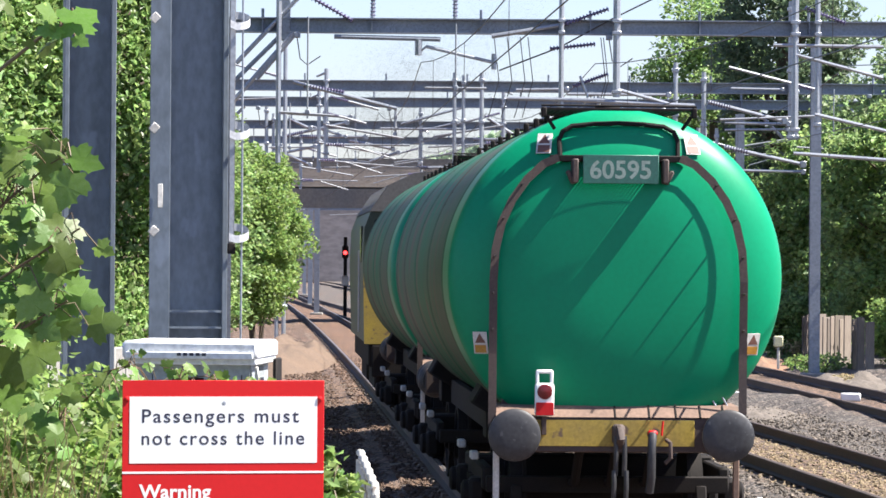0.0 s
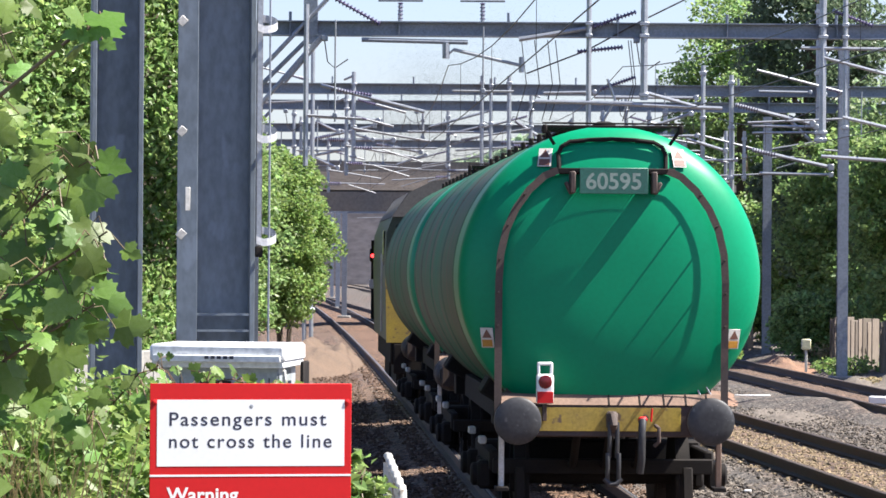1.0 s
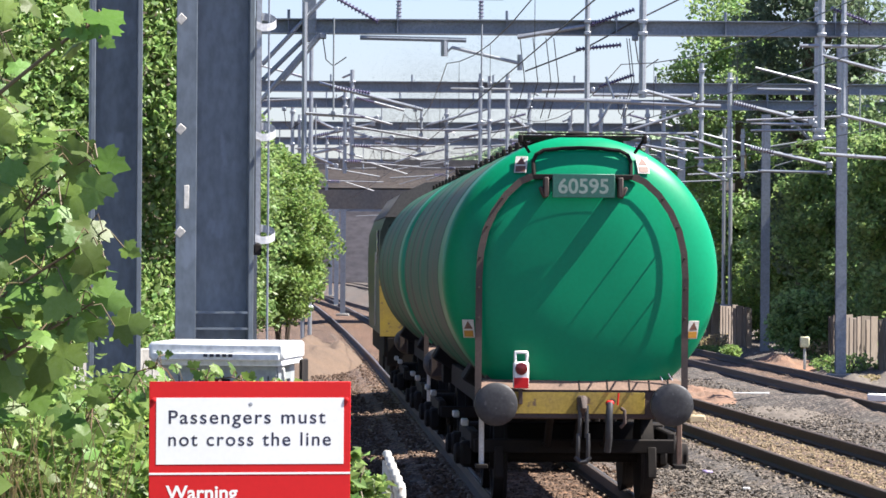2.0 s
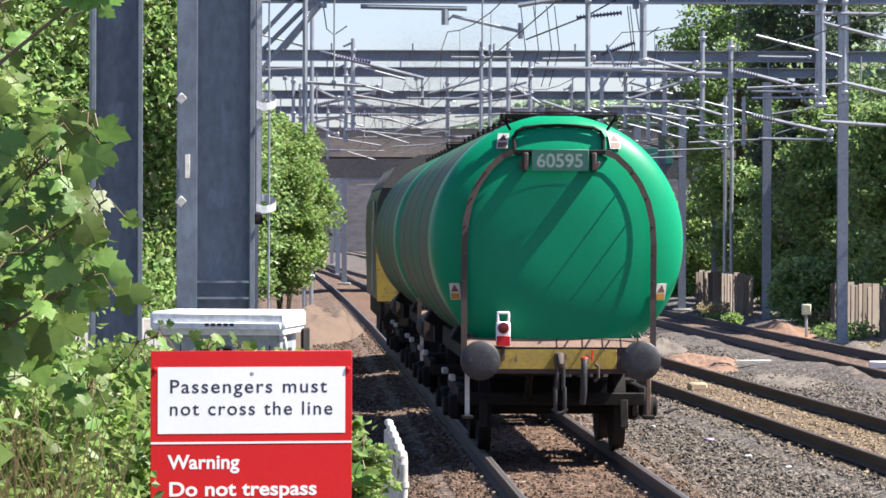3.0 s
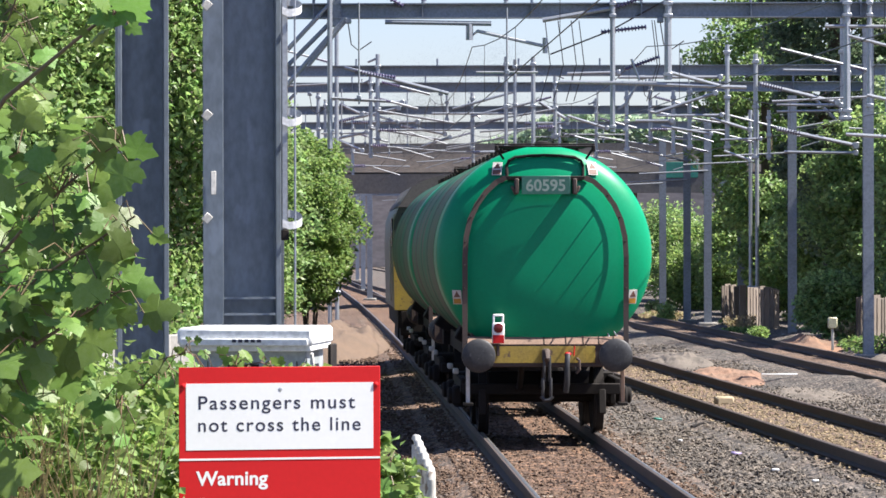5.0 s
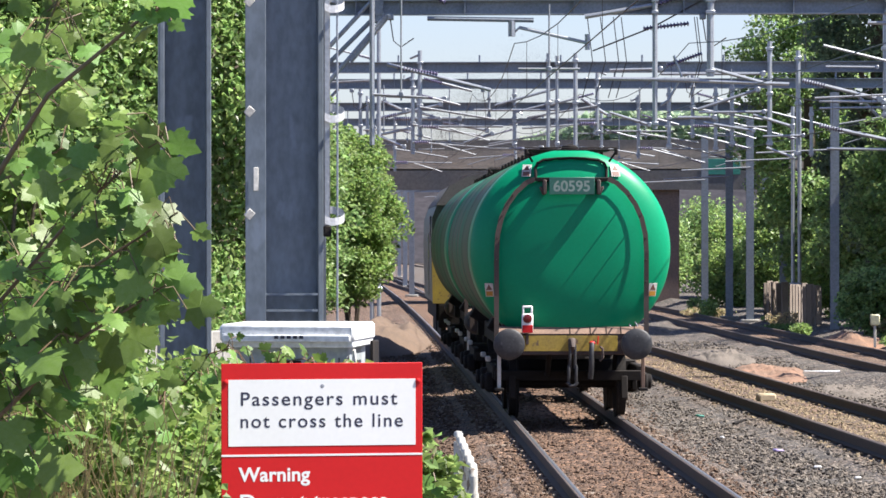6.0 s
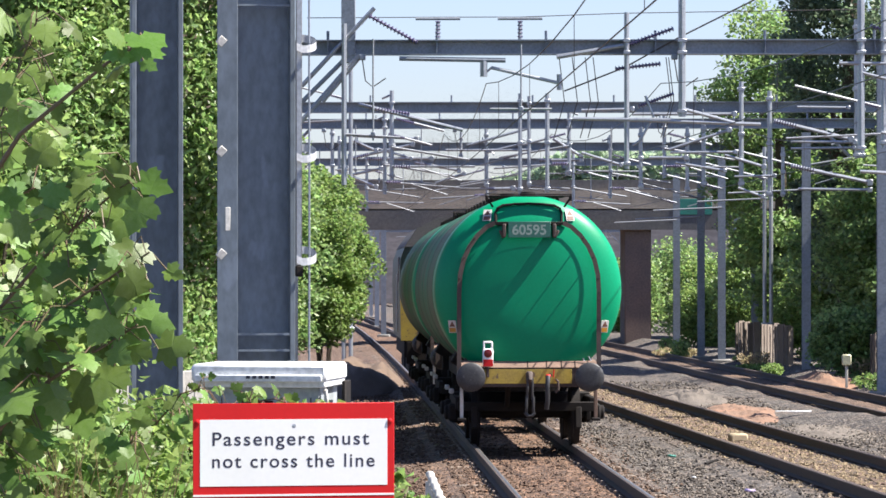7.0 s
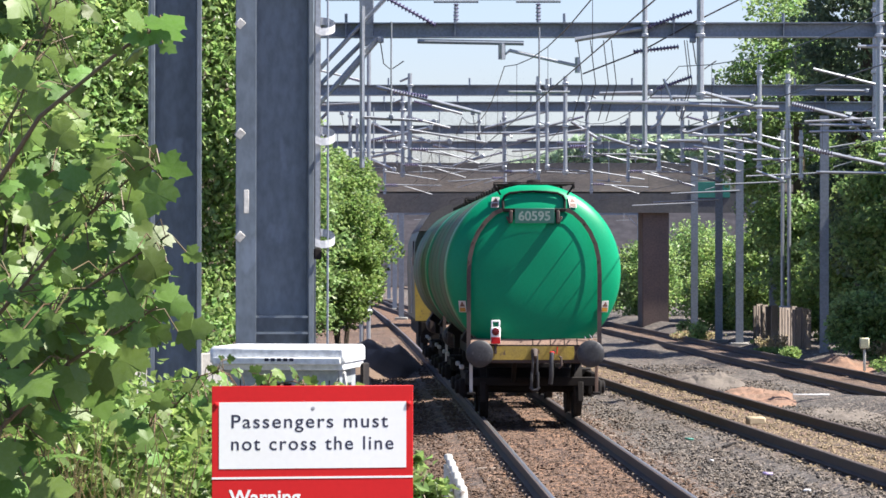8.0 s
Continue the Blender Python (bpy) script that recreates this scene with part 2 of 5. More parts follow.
    def data(self, name, mat, smooth=True):
        me = bpy.data.meshes.new(name)
        me.from_pydata(self.v, [], self.f)
        me.materials.append(mat)
        bm = bmesh.new()
        bm.from_mesh(me)
        bmesh.ops.recalc_face_normals(bm, faces=bm.faces)
        bm.to_mesh(me)
        bm.free()
        if smooth:
            me.shade_smooth()
            me.set_sharp_from_angle(angle=radians(38))
        return me

    def ob(self, name, mat, parent=None, label="", smooth=True, m=None):
        o = new(name, self.data(name, mat, smooth))
        if parent is not None:
            o.parent = parent
        if label:
            tagged(o, label)
        if m is not None:
            o.matrix_basis = m
        return o


def empty(name, m, label, category, group="", kind=""):
    o = new(name)
    o.empty_display_size = 0.3
    o.matrix_basis = m
    return tagged(o, label, category, group, kind)


def writing(name, text, size, mat, m, parent, bold=0.0, align="LEFT", width=1.0):
    """Lettering in the built-in font, turned into one small mesh a letter."""
    cu = bpy.data.curves.new(name, "FONT")
    cu.body, cu.size, cu.extrude, cu.offset, cu.align_x = text, size, 0.0002, bold, align
    cu.space_character = width
    tmp = bpy.data.objects.new("tmp", cu)
    scene.collection.objects.link(tmp)
    me = bpy.data.meshes.new_from_object(tmp.evaluated_get(bpy.context.evaluated_depsgraph_get()))
    bpy.data.objects.remove(tmp)
    bpy.data.curves.remove(cu)
    root = list(range(len(me.vertices)))

    def top(i):
        while root[i] != i:
            root[i] = root[root[i]]
            i = root[i]
        return i
    for e in me.edges:
        root[top(e.vertices[0])] = top(e.vertices[1])
    pieces = {}
    for p in me.polygons:
        pieces.setdefault(top(p.vertices[0]), []).append(p)
    spans = []
    for polys in pieces.values():
        xs = [me.vertices[i].co.x for p in polys for i in p.vertices]
        spans.append([min(xs), max(xs), polys])
    spans.sort(key=lambda s: s[0])
    letters = []
    for a, b, polys in spans:
        if letters and (a + b) / 2 < letters[-1][1]:
            letters[-1][1] = max(letters[-1][1], b)
            letters[-1][2] += polys
        else:
            letters.append([a, b, list(polys)])
    for a, b, polys in letters:
        used = sorted({i for p in polys for i in p.vertices})
        number = {i: k for k, i in enumerate(used)}
        one = bpy.data.meshes.new(name)
        one.from_pydata([me.vertices[i].co[:] for i in used], [], [[number[i] for i in p.vertices] for p in polys])
        one.materials.append(mat)
        o = new(name, one)
        o.parent = parent
        o.matrix_basis = m
    bpy.data.meshes.remove(me)


def leaf_cloud(name, mat, points, size, parent=None, label="", rng=None, droop=0.3, long=1.5):
    """Many small folded leaves (two triangles pairs each), one at every point."""
    rng = rng or np.random.default_rng(1)
    n = len(points)
    a, b = rng.uniform(0, 2 * np.pi, n), rng.uniform(-0.9, 0.9, n)
    d = np.stack([np.cos(a) * np.cos(b), np.sin(a) * np.cos(b), np.sin(b) - droop], 1)
    d /= np.linalg.norm(d, axis=1)[:, None]
    r = rng.normal(size=(n, 3))
    s = np.cross(d, r)
    s /= np.linalg.norm(s, axis=1)[:, None] + 1e-9
    u = np.cross(s, d)
    k = (size * rng.uniform(0.6, 1.35, n))[:, None]
    p = np.asarray(points)
    tip, base = p + d * k * long * 0.5, p - d * k * long * 0.5
    left, right = p + s * k * 0.5 + u * k * 0.18, p - s * k * 0.5 + u * k * 0.18
    v = np.stack([base, right, tip, left], 1).reshape(-1, 3)
    i = np.arange(n)[:, None] * 4
    f = np.concatenate([i + [[0, 1, 2]], i + [[0, 2, 3]]], 1).reshape(-1, 3)
    me = bpy.data.meshes.new(name)
    me.from_pydata(v.tolist(), [], f.tolist())
    me.materials.append(mat)
    o = new(name, me)
    if parent is not None:
        o.parent = parent
    if label:
        tagged(o, label)
    return o


def clumps(rng, centre, radii, count, leaves, spread):
    """Points in uneven clumps over the shell and inside of an ellipsoid."""
    c = rng.normal(size=(count, 3))
    c /= np.linalg.norm(c, axis=1)[:, None]
    c *= rng.uniform(0.55, 1.0, (count, 1))
    c = c * np.asarray(radii) + np.asarray(centre)
    w = rng.uniform(0.5, 1.4, count)
    k = rng.choice(count, size=leaves, p=w / w.sum())
    q = rng.normal(size=(leaves, 3))
    q *= (rng.uniform(0.2, 1, leaves) ** 0.5 / np.linalg.norm(q, axis=1))[:, None]
    return c[k] + q * spread * np.stack([w[k], w[k], w[k] * 0.7], 1)


# the three lines of rail: middle of the track at a distance y
def line_1(y):
    return 2.88 - 0.0484 * y - 0.00004 * max(0.0, y - 52.0) ** 2


def line_2(y):
    return 8.23 - 0.0741 * y - 0.00001 * max(0.0, y - 90.0) ** 2


def line_3(y):
    return 11.75 - 0.058 * y - 0.00003 * max(0.0, y - 110.0) ** 2
# ---- ground and tracks ----
def build_ground():
    """One sheet: dense near the tracks, reaching the horizon."""
    xs = np.concatenate([[-2500, -600, -150, -60, -30, -20, -15], np.arange(-12, 16.01, 0.25), [18, 22, 30, 60, 150, 600, 2500]])
    ys = np.concatenate([[-400, -60, -20], np.arange(-8, 26, 2.0), np.arange(26, 110, 0.5), np.arange(110, 200, 3.0), [210, 240, 300, 420, 700, 1400, 4000]])
    v, rust = [], []
    for y in ys:
        for x in xs:
            d1, d2, d3 = x - line_1(y), x - line_2(y), x - line_3(y)
            z = -0.26 + 0.05 * noise.noise((x * 0.9, y * 0.35, 0)) + 0.03 * noise.noise((x * 2.5, y * 1.3, 4))
            for d in (d1, d2, d3):
                a = abs(d)
                if a < 0.68:
                    z = -0.176 + 0.02 * noise.noise((x * 3, y * 2, 2))
                elif a < 1.5:
                    z = max(z, -0.185 + 0.03 * noise.noise((x * 3, y * 2, 7)) - max(0, a - 1.2) * 0.2)
            if d3 > 1.6:
                z += min(0.25, (d3 - 1.6) * 0.25) + 0.15 * max(0, noise.noise((x * 0.7, y * 0.3, 9))) * min(1.0, d3 - 1.6)
            mid = (d2 + d3) / 2
            if -1.2 < mid < 1.5 and y > 60:
                z += 0.28 * max(0, noise.noise((x * 0.5, y * 0.12, 3)))
            v.append((float(x), float(y), float(z)))
            near = min(abs(d1) * 0.8, abs(d2) * 1.1, abs(d3) * 1.2)
            left = 0.75 if d1 < -0.5 and y > 45 else 0.0
            rust.append(max(0.12, left, 1.0 - max(0.0, near - 0.7) * 1.4) * (0.6 if abs(d1) > 0.7 and d1 > 0 else 0.85))
    n = len(xs)
    f = [(j * n + i, j * n + i + 1, (j + 1) * n + i + 1, (j + 1) * n + i) for j in range(len(ys) - 1) for i in range(n - 1)]
    me = bpy.data.meshes.new("ground")
    me.from_pydata(v, [], f)
    at = me.attributes.new("rust", "FLOAT", "POINT")
    at.data.foreach_set("value", rust)
    me.materials.append(M_BALLAST)
    me.shade_smooth()
    tagged(new("ground", me), "grey and rust-stained crushed stone ballast bed", "ground", kind="structure")


RAIL = [(-0.070, -0.159), (0.070, -0.159), (0.070, -0.146), (0.012, -0.128), (0.010, -0.045), (0.036, -0.034), (0.036, -0.006), (0.030, 0.0)]
RAIL += [(-x, z) for x, z in RAIL[:1:-1]]
# worn band, shifted to the right on both rails to draw the sunlit edge
HEAD = [(-0.010, -0.010), (0.026, -0.010), (0.026, 0.001), (0.020, 0.004), (-0.004, 0.004), (-0.010, 0.001)]


def build_track(name, line, near, far, shiny, label):
    ys = list(np.arange(near, 130, 3.0)) + list(np.arange(130, far, 12.0))
    track = empty(name, pose(0, 0, 0), label, "railway track", "railway tracks", "structure")
    for side in (-0.7525, 0.7525):
        path = [(line(y) + side, float(y), 0.0) for y in ys]
        rail = Shape().extrude(RAIL, path).ob("rail", M_RAIL, track)
        Shape().extrude(HEAD, path).ob("rail_head", M_RAILTOP if shiny else M_RAIL, rail, "worn bright rail head, drawn towards its sunlit right edge" if shiny else "")
    return track


def sleeper_data():
    s = Shape().box((0, 0, -0.262), (2.5, 0.26, 0.18), cut=0.02)
    for x in (-0.7525, 0.7525):
        s.box((x, 0, -0.168), (0.36, 0.13, 0.022), cut=0.004)
        for k in (-0.13, 0.13):
            s.box((x + k, 0, -0.14), (0.05, 0.09, 0.05), cut=0.008)
    return s.data("sleeper", M_SLEEPER)


build_ground()
TRACK_1 = build_track("track_1", line_1, -45.0, 700, True, "worn rails with polished heads on concrete sleepers")
TRACK_2 = build_track("track_2", line_2, -45.0, 700, False, "rust-brown rails on half-buried sleepers")
TRACK_3 = build_track("track_3", line_3, -45.0, 600, False, "dark rusty rails set low in ballast")


def lay_sleepers():
    me = sleeper_data()
    for track, line, a, b, low in ((TRACK_1, line_1, 34.0, 130.0, 0.0), (TRACK_2, line_2, 38.0, 120.0, 0.02), (TRACK_3, line_3, 55.0, 125.0, 0.03)):
        y, i = a, 0
        rng = random.Random(7)
        while y < b:
            o = new("sleeper", me)
            o.parent = track
            dip = low + (0.008 if i % 3 == 0 else 0.026) + rng.uniform(0, 0.008)
            turn = math.atan2(line(y + 1) - line(y), 1.0)
            o.matrix_basis = pose(line(y), y, -dip, 0, 0, -math.degrees(turn))
            y += 0.76
            i += 1


# ---- platform end ----
def build_platform():
    s = Shape()
    s.add([(-14, -30, 0.9), (0.55, -30, 0.9), (0.35, 13.0, 0.9), (-14, 13.0, 0.9), (-14, 21, -0.2), (0.10, 21, -0.2),
           (-14, -30, -0.5), (0.55, -30, -0.5), (0.10, 21, -0.5), (-14, 21, -0.5), (0.35, 13.0, -0.5)],
          [(0, 1, 2, 3), (3, 2, 5, 4), (1, 7, 10, 2), (2, 10, 8, 5), (5, 8, 9, 4), (0, 3, 4, 9, 6), (0, 6, 7, 1), (6, 9, 8, 10, 7)])
    tagged(s.ob("platform", M_PLATFORM, smooth=False), "worn asphalt platform end with a ramp", "platform", kind="structure")


build_platform()
# ---- train ----
R, ZC = 1.39, 2.335


def ring(y, z, r, a0=0, a1=360, n=40):
    return [(r * math.sin(radians(a0 + (a1 - a0) * i / n)), y, z + r * math.cos(radians(a0 + (a1 - a0) * i / n))) for i in range(n + 1)]


def dish(r):
    """How far the rounded tank end stands out at a radius r: y of its surface; flat crown, round knuckle."""
    return 0.36 - 0.36 * math.sqrt(max(0.0, 1 - (r / R) ** 3)) if r < R else 0.36


def bogie(wagon, y0):
    b = Shape()
    for x in (-1.0, 1.0):
        b.box((x, y0, 0.62), (0.10, 2.7, 0.20), cut=0.02)
        b.box((x, y0, 0.44), (0.09, 1.1, 0.22), cut=0.02)
        for dy in (-0.32, 0.0, 0.32):
            b.lathe((x, y0 + dy, 0.30), (0, 0, 1), [(0, 0.09), (0.28, 0.09)], 10)
    b.box((0, y0, 0.66), (2.1, 0.4, 0.2), cut=0.02)
    for dy in (-1.45, 1.45):
        b.box((0, y0 + dy, 0.58), (2.05, 0.10, 0.14), cut=0.01)
    frame_ob = b.ob("bogie_frame", M_BLACK, wagon)
    for x in (-1.08, 1.08):
        for dy in (-1.0, 1.0):
            a = Shape().box((x, y0 + dy, 0.48), (0.14, 0.30, 0.26), cut=0.03)
            a.lathe((x + math.copysign(0.06, x), y0 + dy, 0.48), (math.copysign(1, x), 0, 0), [(0, 0.11), (0.05, 0.11), (0.07, 0.08)], 12)
            a.ob("axlebox", M_BLACK, frame_ob)
            if x < 0:
                Shape().box((x - 0.02, y0 + dy, 0.80), (0.07, 0.24, 0.07), cut=0.01).ob("spring_cap", M_LABEL, frame_ob, "pale painted spring cap")
        for dy in (-1.62, -0.38, 0.38, 1.62):
            Shape().box((x * 0.72, y0 + dy, 0.42), (0.09, 0.06, 0.32), pose(0, 0, 0, 12 if dy > 0 else -12), cut=0.01).ob("brake_block", M_BLACK, frame_ob)
    made = []
    for dy in (-1.0, 1.0):
        w = Shape().tube([(-0.9, 0, 0), (0.9, 0, 0)], 0.07, 10)
        for x in (-0.7525, 0.7525):
            s = math.copysign(1, x)
            w.lathe((x - s * 0.07, 0, 0), (s, 0, 0), [(0, 0.10), (0, 0.49), (0.03, 0.49), (0.035, 0.46), (0.135, 0.455), (0.135, 0.39), (0.11, 0.37), (0.11, 0.15), (0.16, 0.13), (0.16, 0.06)], 28)
        o = w.ob("wheelset", M_BLACK, wagon, "dark steel wheelset")
        made.append((o, y0 + dy, 0.46))
    return made


def buffers(thing, y, face, mat=M_BUFFER):
    """A pair of round buffers standing out of the end at y, towards -y when face is -1."""
    for x in (-0.87, 0.87):
        b = Shape().lathe((x, y, 1.05), (0, face, 0), [(0, 0.17), (0.05, 0.17), (0.06, 0.125), (0.18, 0.12), (0.19, 0.09), (0.26, 0.09), (0.26, 0.15),
                                                        (0.295, 0.205), (0.315, 0.215), (0.335, 0.212), (0.352, 0.19), (0.36, 0.10), (0.362, 0.02)], 36)
        b.ob("buffer", mat, thing, "dark greasy round buffer")


def hazard_label(parent, p, tilt, amber):
    """A small warning plate: white, with a triangle above a bar. It lies against the tank end at p."""
    o = Shape().box((0, 0, 0), (0.125, 0.006, 0.185), cut=0.002).ob("warning_label", M_LABEL, parent, "small white warning label with a triangle and a bar", m=tilt)
    o.matrix_basis = Matrix.Translation(p) @ tilt
    ink = M_AMBER if amber else M_BROWNINK
    Shape().add([(-0.048, -0.006, 0.0), (0.048, -0.006, 0.0), (0.0, -0.006, 0.082), (-0.048, -0.003, 0.0), (0.048, -0.003, 0.0), (0.0, -0.003, 0.082)],
                [(0, 1, 2), (0, 3, 4, 1), (1, 4, 5, 2), (2, 5, 3, 0)]).ob("triangle", M_BROWNINK, o, smooth=False)
    Shape().box((0, -0.004, -0.05), (0.10, 0.004, 0.065)).ob("bar", ink, o)


def tank_wagon(m, tail):
    w = empty("tank_wagon", m, "green bogie tank wagon, barrel stained grey, with tail lamp" if tail else "stained green bogie tank wagon coupled ahead of another",
              "railway wagon", "tank wagons")
    length = 13.0
    # near tank end, clean paint
    prof = [(dish(0.02), 0.02)] + [(dish(R * math.sin(a)), R * math.sin(a)) for a in np.linspace(0.06, 1.57, 30)] + [(1.15, R + 0.002)]
    Shape().lathe((0, 0, ZC), (0, 1, 0), prof, 96).ob("tank_end", M_GREEN, w, "clean bright green dished tank end")
    barrel = Shape().lathe((0, 0, ZC), (0, 1, 0), [(1.152, R), (length - 0.8, R), (length - 0.5, R * 0.85), (length - 0.3, R * 0.4), (length - 0.28, 0.02)], 72)
    barrel.ob("barrel", M_BARREL, w, "green barrel stained grey by spills")
    for y in (1.16, 4.0, 6.8, 9.6, 11.9):
        Shape().lathe((0, float(y), ZC), (0, 1, 0), [(0, R), (0.03, R + 0.004), (0.08, R + 0.012), (0.14, R + 0.012), (0.19, R + 0.004), (0.22, R)], 60).ob("band", M_BARREL, w)
    # underframe
    u = Shape()
    for x in (-0.80, 0.80):
        u.box((x, length / 2, 1.02), (0.09, length - 0.1, 0.26), cut=0.01)
    for y in (2.4, length - 2.4):
        u.box((0, y, 1.02), (1.9, 0.5, 0.24), cut=0.01)
        for x in (-0.8, 0.8):
            u.box((x, y, 1.22), (0.5, 0.7, 0.3), pose(0, 0, 0, 0, 30 if x < 0 else -30, 0), cut=0.02)
    u.ob("underframe", M_BLACK, w)
    hs = Shape().box((0, 0.03, 1.04), (2.02, 0.06, 0.29), cut=0.012)
    hs.ob("headstock", M_FRAME, w, "rust-brown headstock beam")
    Shape().box((-0.02, -0.004, 1.055), (1.30, 0.008, 0.215), cut=0.002).ob("yellow_panel", M_YELLOW, w, "worn yellow panel on the headstock")
    Shape().box((0, length - 0.03, 1.04), (2.02, 0.06, 0.29), cut=0.012).ob("headstock", M_FRAME, w)
    deck = Shape().add([(-1.0, -0.01, 1.185), (1.0, -0.01, 1.185), (1.0, 0.10, 1.275), (-1.0, 0.10, 1.275), (-1.0, 0.55, 1.285), (1.0, 0.55, 1.285), (-1.0, 0.55, 1.19), (1.0, 0.55, 1.19)],
                       [(0, 1, 2, 3), (3, 2, 5, 4), (4, 5, 7, 6), (6, 7, 1, 0), (0, 3, 4, 6), (1, 7, 5, 2)]).ob("deck", M_DECK, w, "rust-brown sloping deck plate", smooth=False)
    for x in (-0.02, 0.26, 0.48, 0.68, 0.87):
        Shape().box((x, 0.045, 1.235), (0.012, 0.16, 0.008), pose(0, 0, 0, 39, 0, 0)).ob("seam", M_BLACK, deck)
    buffers(w, 0.0, -1)
    buffers(w, length, 1)
    # end frame: two posts that bend in over the shoulder and meet a cross bar
    def over(x, z, gap=0.085):
        return min(0.03, dish(math.hypot(x, z - ZC)) - gap)

    def post(s):
        line = [(1.03, 1.10), (1.03, 1.70), (1.03, 2.00), (1.03, 2.30), (1.015, 2.55), (0.965, 2.77), (0.88, 2.96), (0.76, 3.13), (0.62, 3.26), (0.50, 3.31)]
        pts = [(s * x, over(x, z), z) for x, z in line]
        sh = Shape()
        verts, faces = [], []
        for i, p in enumerate(pts):
            a, b = Vector(pts[max(i - 1, 0)]), Vector(pts[min(i + 1, len(pts) - 1)])
            d = (b - a).normalized()
            q = Vector((d.z, 0, -d.x))
            for e, g in ((-1, -1), (1, -1), (1, 1), (-1, 1)):
                verts.append(Vector(p) + q * e * 0.033 + Vector((0, g * 0.005, 0)))
        for i in range(len(pts) - 1):
            for j in range(4):
                faces.append((i * 4 + j, i * 4 + (j + 1) % 4, i * 4 + 4 + (j + 1) % 4, i * 4 + 4 + j))
        faces += [(3, 2, 1, 0), tuple(range(len(verts) - 4, len(verts)))]
        p = sh.add(verts, faces).ob("end_post", M_FRAME, w, "rust-brown bent end post", smooth=False)
        for x, z in ((0.80, 3.09), (0.95, 2.81), (1.02, 2.50), (1.03, 2.20), (1.03, 1.90)):
            Shape().tube([(s * x, over(x, z), z), (s * x, over(x, z) - 0.14, z)], 0.010, 6).ob("step_pin", M_FRAME, p)
    post(-1), post(1)
    Shape().box((0, 0.06, 3.305), (1.14, 0.05, 0.055), cut=0.008).ob("cross_bar", M_BLACK, w)
    arch = [(-0.485, 3.31), (-0.49, 3.46), (-0.46, 3.53), (-0.38, 3.575), (-0.2, 3.593), (0, 3.60), (0.2, 3.593), (0.38, 3.575), (0.46, 3.53), (0.49, 3.46), (0.485, 3.31)]
    arch = [(x, dish(math.hypot(x, z - ZC)) - 0.035, z) for x, z in arch]
    Shape().tube(arch, 0.02, 8).ob("arch_rail", M_BLACK, w, "thin black arched rail")
    for s in (-1, 1):
        Shape().box((s * 0.37, 0.0, 3.20), (0.05, 0.22, 0.20), cut=0.01).box((s * 0.405, -0.02, 3.15), (0.035, 0.12, 0.12), pose(0, 0, 0, 0, s * 25, 0), cut=0.01).ob("plate_bracket", M_FRAME, w)
    tread = Shape()
    for x in np.arange(-0.36, 0.34, 0.030):
        tread.box((float(x), 0.0, 3.302), (0.013, 0.18, 0.006))
    for y in (-0.085, -0.02, 0.045):
        tread.box((-0.01, float(y), 3.302), (0.72, 0.0045, 0.006))
    tread.ob("mesh_tread", M_BLACK, w, "fine expanded-metal tread behind the number board", smooth=False)
    plate = Shape().box((0, 0, 0), (0.62, 0.02, 0.235), cut=0.004).ob("number_board", M_PLATE, w, "green plate with a faded pale painted number", m=pose(0, -0.10, 3.215))
    wagon_number(plate)
    # top walkway with its rails and mesh
    grid = Shape()
    for x in np.arange(-0.56, 0.57, 0.05):
        grid.box((float(x), 0.86, 3.715), (0.016, 0.9, 0.012))
    for y in np.arange(0.42, 1.3, 0.05):
        grid.box((0, float(y), 3.715), (1.14, 0.014, 0.012))
    grid.ob("end_grating", M_BLACK, w, "open steel mesh grating", smooth=False)
    for x in (-0.20, 0.20):
        Shape().box((x, length / 2, 3.735), (0.30, length - 3.4, 0.022), cut=0.004).ob("walkway_plank", M_BLACK, w)
    for i, y in enumerate(np.arange(0.10, length - 0.6, 1.24)):
        half = 0.62 if i == 0 else 0.50
        k = Shape()
        k.box((0, float(y), 3.712), (half * 2.05, 0.05, 0.022), cut=0.004)
        for x in (-half, half):
            k.box((x, float(y), 3.685), (0.045, 0.10, 0.085), cut=0.01)
            k.tube([(x, float(y), 3.69), (x * 0.85, float(y) + 0.05, 3.55)], 0.016, 6)
        k.ob("walkway_bracket", M_BLACK, w)
    Shape().tube([(-0.64, 0.10, 3.742), (0.64, 0.10, 3.738)], 0.009, 6).ob("toe_rail", M_BLACK, w)
    for y, x in ((2.2, 0.1), (3.6, -0.15), (length / 2, 0.0), (length / 2 + 1.6, 0.12)):
        Shape().lathe((x, y, 3.64), (0, 0, 1), [(0, 0.22), (0.08, 0.22), (0.09, 0.25), (0.12, 0.25), (0.13, 0.12), (0.18, 0.11), (0.20, 0.05)], 20).ob("hatch", M_BLACK, w, "round filler hatch")
    # labels on the end
    for x, z, amber in ((-0.605, 3.42, False), (0.605, 3.42, False), (-1.115, 1.79, True), (1.115, 1.79, True)):
        r = math.hypot(x, z - ZC)
        lean = Vector((x, 0, z - ZC)) / r
        slope = math.atan((dish(r + 0.02) - dish(r - 0.02)) / 0.04)
        nrm = (Vector((0, -1, 0)) * math.cos(slope) + lean * math.sin(slope)).normalized()
        q = (-nrm).to_track_quat("Y", "Z").to_matrix().to_4x4()
        hazard_label(w, Vector((x, dish(r), z)) + nrm * 0.02, q, amber)
